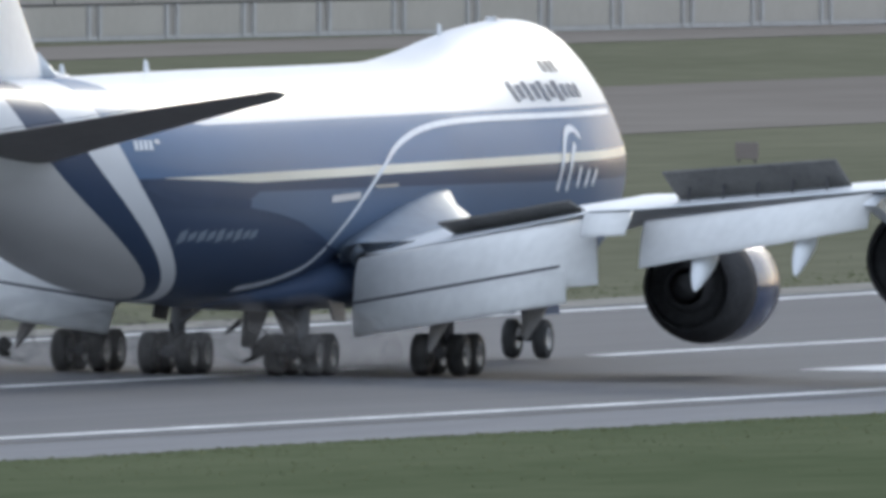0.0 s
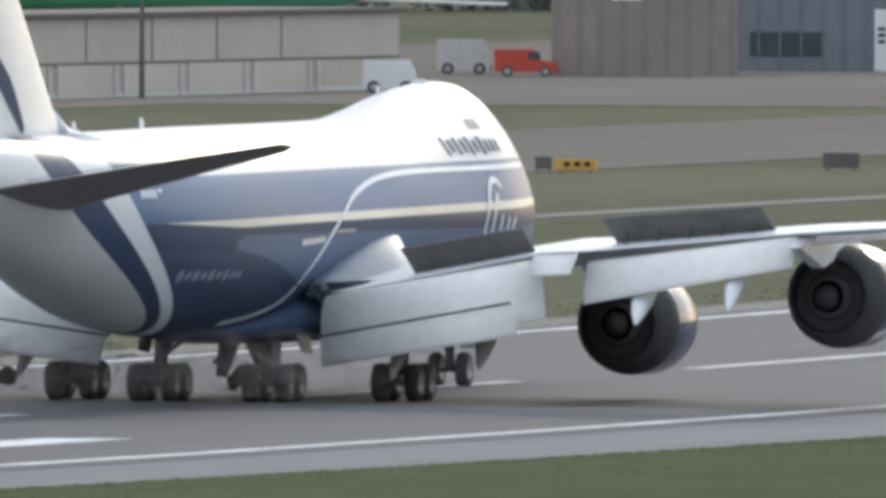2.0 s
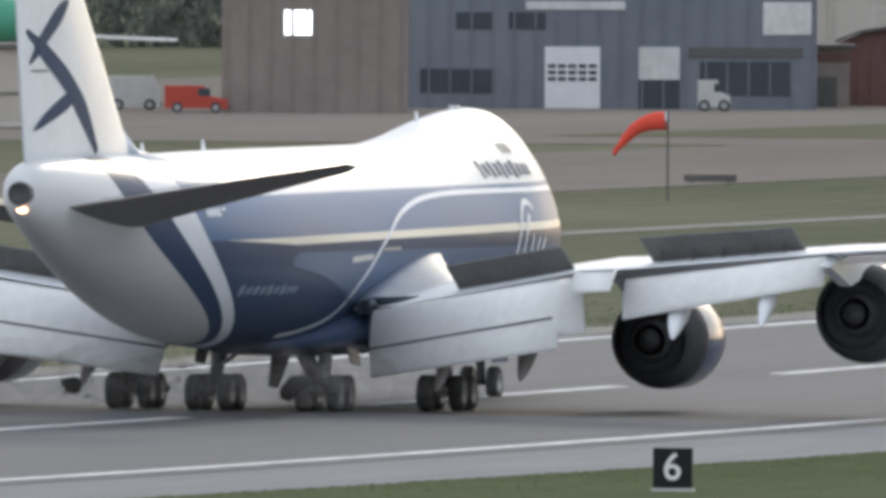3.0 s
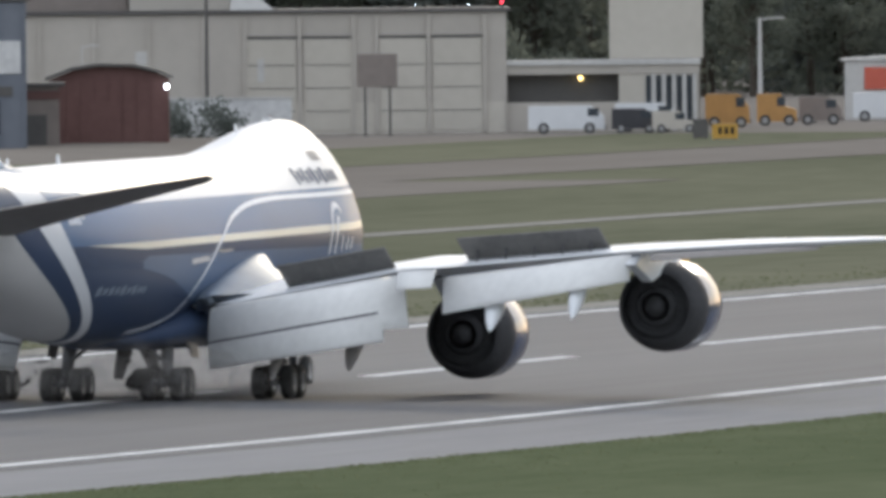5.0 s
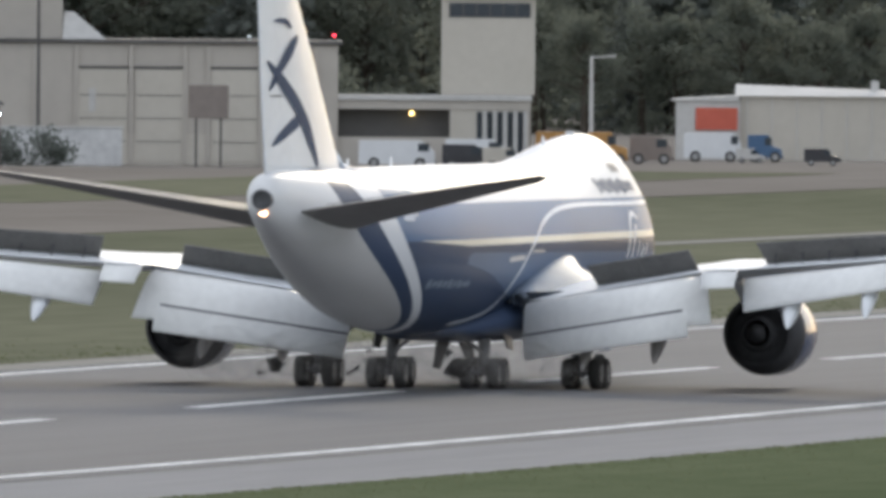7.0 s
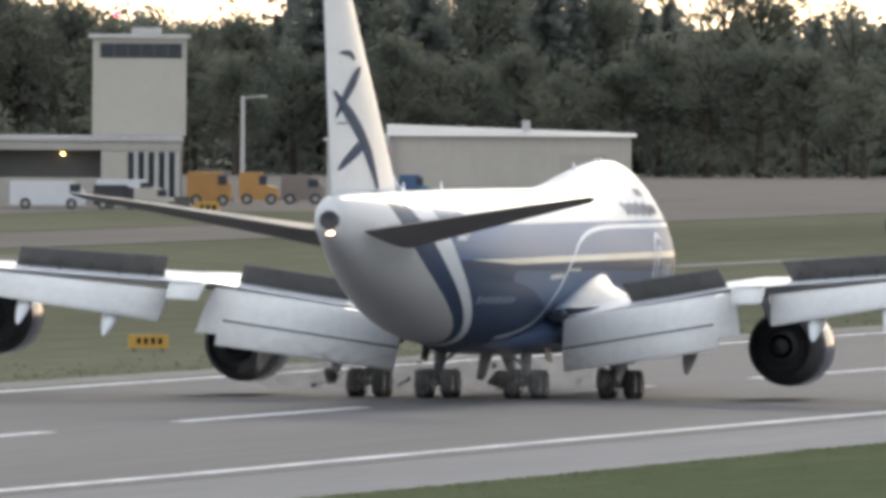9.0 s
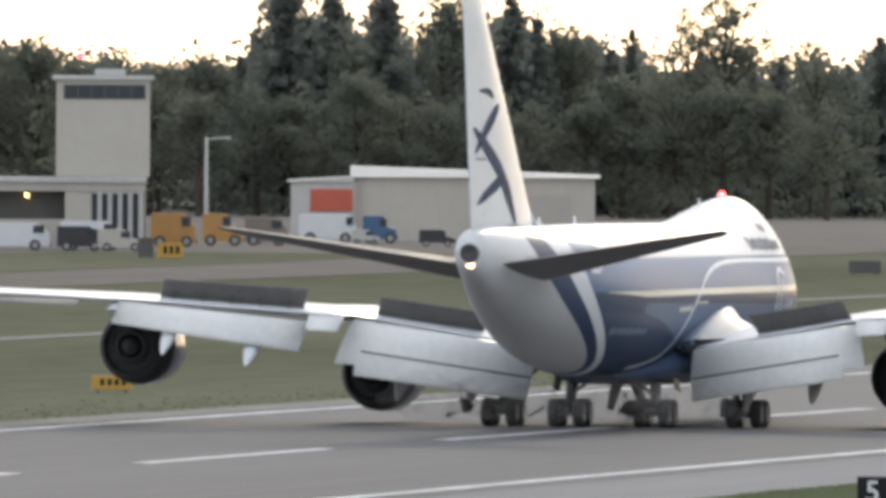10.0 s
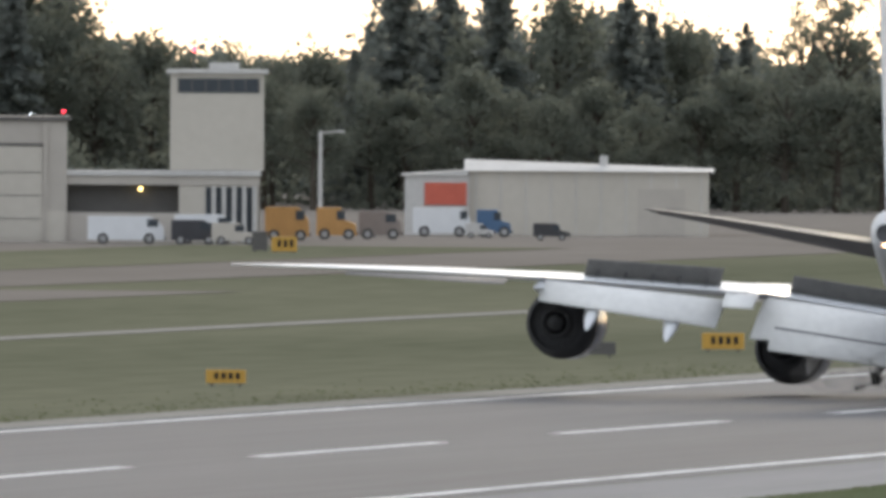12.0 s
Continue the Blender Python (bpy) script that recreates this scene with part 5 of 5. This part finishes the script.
tagged(new("undergrowth", mesh_from("undergrowth", verts, faces, M["leaf"])), "dense mixed bushes along the wood's edge", "bushes", kind="stuff")
# closing wall of distant wood
verts, faces = [], []
for k in range(1500):
    a = radians(rng.uniform(9.0, 17.5))
    dist = rng.uniform(2700, 2760)
    x, y = dist * math.cos(a), -249.6 + dist * math.sin(a)
    top = 8.5 + 5.0 * noise.noise((y * 0.03, 0.7, 2.0)) + 2.0 * noise.noise((y * 0.17, 3.1, 2.0))
    c = Vector((x, y, rng.uniform(0.2, max(2.0, top))))
    s = rng.uniform(1.2, 2.4)
    for i in range(40):
        leaf_quad(verts, faces, c + Vector((rng.gauss(0, 1), rng.gauss(0, 1), rng.gauss(0, 0.9))) * s * 0.6, rng.uniform(0.4, 0.8), rng)
tagged(new("distant_wood", mesh_from("distant_wood", verts, faces, M["needle"])), "dark mixed wood beyond the airfield", "wood", kind="stuff")

# the body of the wood, up to just under the tree tops
tops = sorted((t[1], t[2]) for t in SKYLINE + NEARER if t[0] != "t")
bear, high = [t[0] for t in tops], [t[1] for t in tops]
verts, faces = [], []
for k in range(2600):
    b = rng.uniform(10.0, 13.6)
    a, dist = radians(b), rng.uniform(2600, 2660)
    x, y = dist * math.cos(a), -249.6 + dist * math.sin(a)
    top = float(np.interp(b, bear, high)) * (0.9 + 0.12 * noise.noise((b * 25, 0.2, 5.0)))
    c = Vector((x, y, top * rng.uniform(0.1, 1.0) ** 0.7))
    s = rng.uniform(0.8, 1.6)
    for i in range(44):
        leaf_quad(verts, faces, c + Vector((rng.gauss(0, 1), rng.gauss(0, 1), rng.gauss(0, 0.9))) * s * 0.6, rng.uniform(0.3, 0.55), rng)
tagged(new("inner_wood", mesh_from("inner_wood", verts, faces, M["needle"])), "dense mixed wood under the tree tops", "wood", kind="stuff")

# scrub in the yard
verts, faces = [], []
for k in range(40):
    c = Vector((2150 + rng.uniform(-1, 1), 230.6 + rng.uniform(-3.2, 3.4), rng.uniform(0.2, 2.2)))
    for i in range(50):
        leaf_quad(verts, faces, c + Vector((rng.gauss(0, 0.4), rng.gauss(0, 0.5), rng.gauss(0, 0.35))), rng.uniform(0.1, 0.22), rng)
tagged(new("scrub", mesh_from("scrub", verts, faces, M["needle"])), "dark scrub before the whitewashed wall", "bush", kind="stuff")

# rough grass along the runway's edges and on the field
verts, faces = [], []
for k in range(6000):
    if k < 3000:
        x, y = rng.uniform(740, 1260), -35.3 - abs(rng.gauss(0, 3.5))
    else:
        x, y = rng.uniform(950, 1600), 28.2 + abs(rng.gauss(0, 5.0))
    h = rng.uniform(0.04, 0.09)
    w = rng.uniform(0.05, 0.16)
    a = rng.random() * math.tau
    z = lie(x)
    k0 = len(verts)
    verts += [(x - math.cos(a) * w, y - math.sin(a) * w, z), (x + math.cos(a) * w, y + math.sin(a) * w, z), (x + rng.uniform(-0.1, 0.1), y + rng.uniform(-0.1, 0.1), z + h)]
    faces.append((k0, k0 + 1, k0 + 2))
tagged(new("rough_grass", mesh_from("rough_grass", verts, faces, M["blade"])), "rough tufts of grass along the runway", "grass", kind="stuff")


# longer blades in the verge beside the shoulder
verts, faces = [], []
for k in range(14000):
    x = rng.uniform(700, 1300)
    y = verge_edge(x) + 0.1 - abs(rng.gauss(0, 1.0)) * (1.0 if k % 2 else 9.0)
    h, w, a, z = rng.uniform(0.02, 0.05), rng.uniform(0.04, 0.12), rng.random() * math.tau, lie(x) + 0.04
    k0 = len(verts)
    verts += [(x - math.cos(a) * w, y - math.sin(a) * w, z), (x + math.cos(a) * w, y + math.sin(a) * w, z), (x + rng.uniform(-0.12, 0.12), y + rng.uniform(-0.12, 0.12), z + h)]
    faces.append((k0, k0 + 1, k0 + 2))
tagged(new("verge_grass", mesh_from("verge_grass", verts, faces, M["lushblade"])), "lush uneven blades of grass beside the runway", "grass", kind="stuff")


# ---- spray and tyre smoke whirled up behind the wheels ----
def smoke_material():
    m = bpy.data.materials.new("spray")
    m.use_nodes = True
    nt = m.node_tree
    b = nt.nodes["Principled BSDF"]
    b.inputs["Base Color"].default_value = (0.36, 0.34, 0.32, 1)
    b.inputs["Roughness"].default_value, b.inputs["Specular IOR Level"].default_value = 1.0, 0.0
    tc, nz, mr = nt.nodes.new("ShaderNodeTexCoord"), nt.nodes.new("ShaderNodeTexNoise"), nt.nodes.new("ShaderNodeMapRange")
    nz.inputs["Scale"].default_value, nz.inputs["Detail"].default_value = 0.9, 4
    nt.links.new(tc.outputs["Object"], nz.inputs["Vector"])
    mr.inputs["From Min"].default_value, mr.inputs["From Max"].default_value = 0.38, 0.7
    mr.inputs["To Max"].default_value = 0.1
    nt.links.new(nz.outputs["Fac"], mr.inputs["Value"])
    nt.links.new(mr.outputs[0], b.inputs["Alpha"])
    return m


spray = thing("tyre_spray", "thin brownish spray behind the main wheels", "spray")
SPRAY = smoke_material()
rng = random.Random(5)
for y in (5.5, 1.92, -1.92, -5.5):
    for k in range(4):
        bm = bmesh.new()
        bmesh.ops.create_icosphere(bm, subdivisions=3, radius=1.0)
        r = 0.85 + 0.3 * k
        for v in bm.verts:
            v.co *= 1 + 0.35 * noise.noise(v.co * 1.7 + Vector((y, k, 0)))
        bmesh.ops.scale(bm, verts=bm.verts, vec=(r * 1.9, r * 1.15, r * 0.62))
        bmesh.ops.translate(bm, verts=bm.verts, vec=(-3.6 - 3.4 * k + rng.uniform(-0.6, 0.6), y + rng.uniform(-0.5, 0.5), r * 0.8 + 0.05))
        part("puff", bm, SPRAY, spray, smooth=True)


def motions():
    rows = ((0, 853.25, -0.20), (0.5, 876.40, -0.21), (1, 902.91, -0.16), (1.5, 929.48, -0.17), (2, 955.60, -0.26), (2.5, 981.70, -0.36),
            (4.4, 1077.10, -0.14), (5, 1105.72, -0.16), (5.5, 1129.55, -0.24), (6, 1152.12, -0.29), (6.5, 1174.19, -0.37),
            (8.5, 1258.57, -0.54), (9, 1278.36, -0.53), (9.5, 1298.03, -0.53), (10, 1316.85, -0.58), (10.5, 1335.91, -0.60),
            (11, 1353.98, -0.61), (11.5, 1371.68, -0.63), (12, 1388.44, -0.64))
    walk(jet, [(t, pose(x, 0, lie(x) + 0.055, 0, -pitch, min(0.38, 0.04 * t))) for t, x, pitch in rows])
    # the beacon's lamp tips up out of its cup once
    walk(lens, [(t, pose(bx, 0, bz + 0.06, 0, turn, 0)) for t, turn in ((0, 90), (9.8, 90), (9.9, 76), (10.0, 0), (10.1, -76), (10.2, -90), (12, -90))])
    # the wings sink as their lift goes
    sink = ((0, 0.0), (2.5, 0.4), (5.5, 1.0), (12, 1.05))
    for wing, s in WINGS:
        pivot = Matrix.Translation((0, s * 3.4, 3.8))
        walk(wing, [(t, pivot @ pose(0, 0, 0, -s * 0.65 * u) @ pivot.inverted()) for t, u in sink])
    for eng, drop in ENGINES:
        walk(eng, [(t, pose(0, 0, drop * (1 - u))) for t, u in sink])
    # the inboard spoilers come up just after touchdown
    for board, hinge, axis, s in LIFTED:
        pivot = Matrix.Translation(hinge)
        walk(board, [(t, pivot @ Matrix.Rotation(radians(-s * turn), 4, axis) @ pivot.inverted()) for t, turn in ((0, 27), (0.3, 12), (0.6, 0), (12, 0))])
    walk(spray, [(t, pose(x - 0.25 * t, 0, lie(x) + 0.055, 0, 0, 0)) for t, x, pitch in rows])


motions()
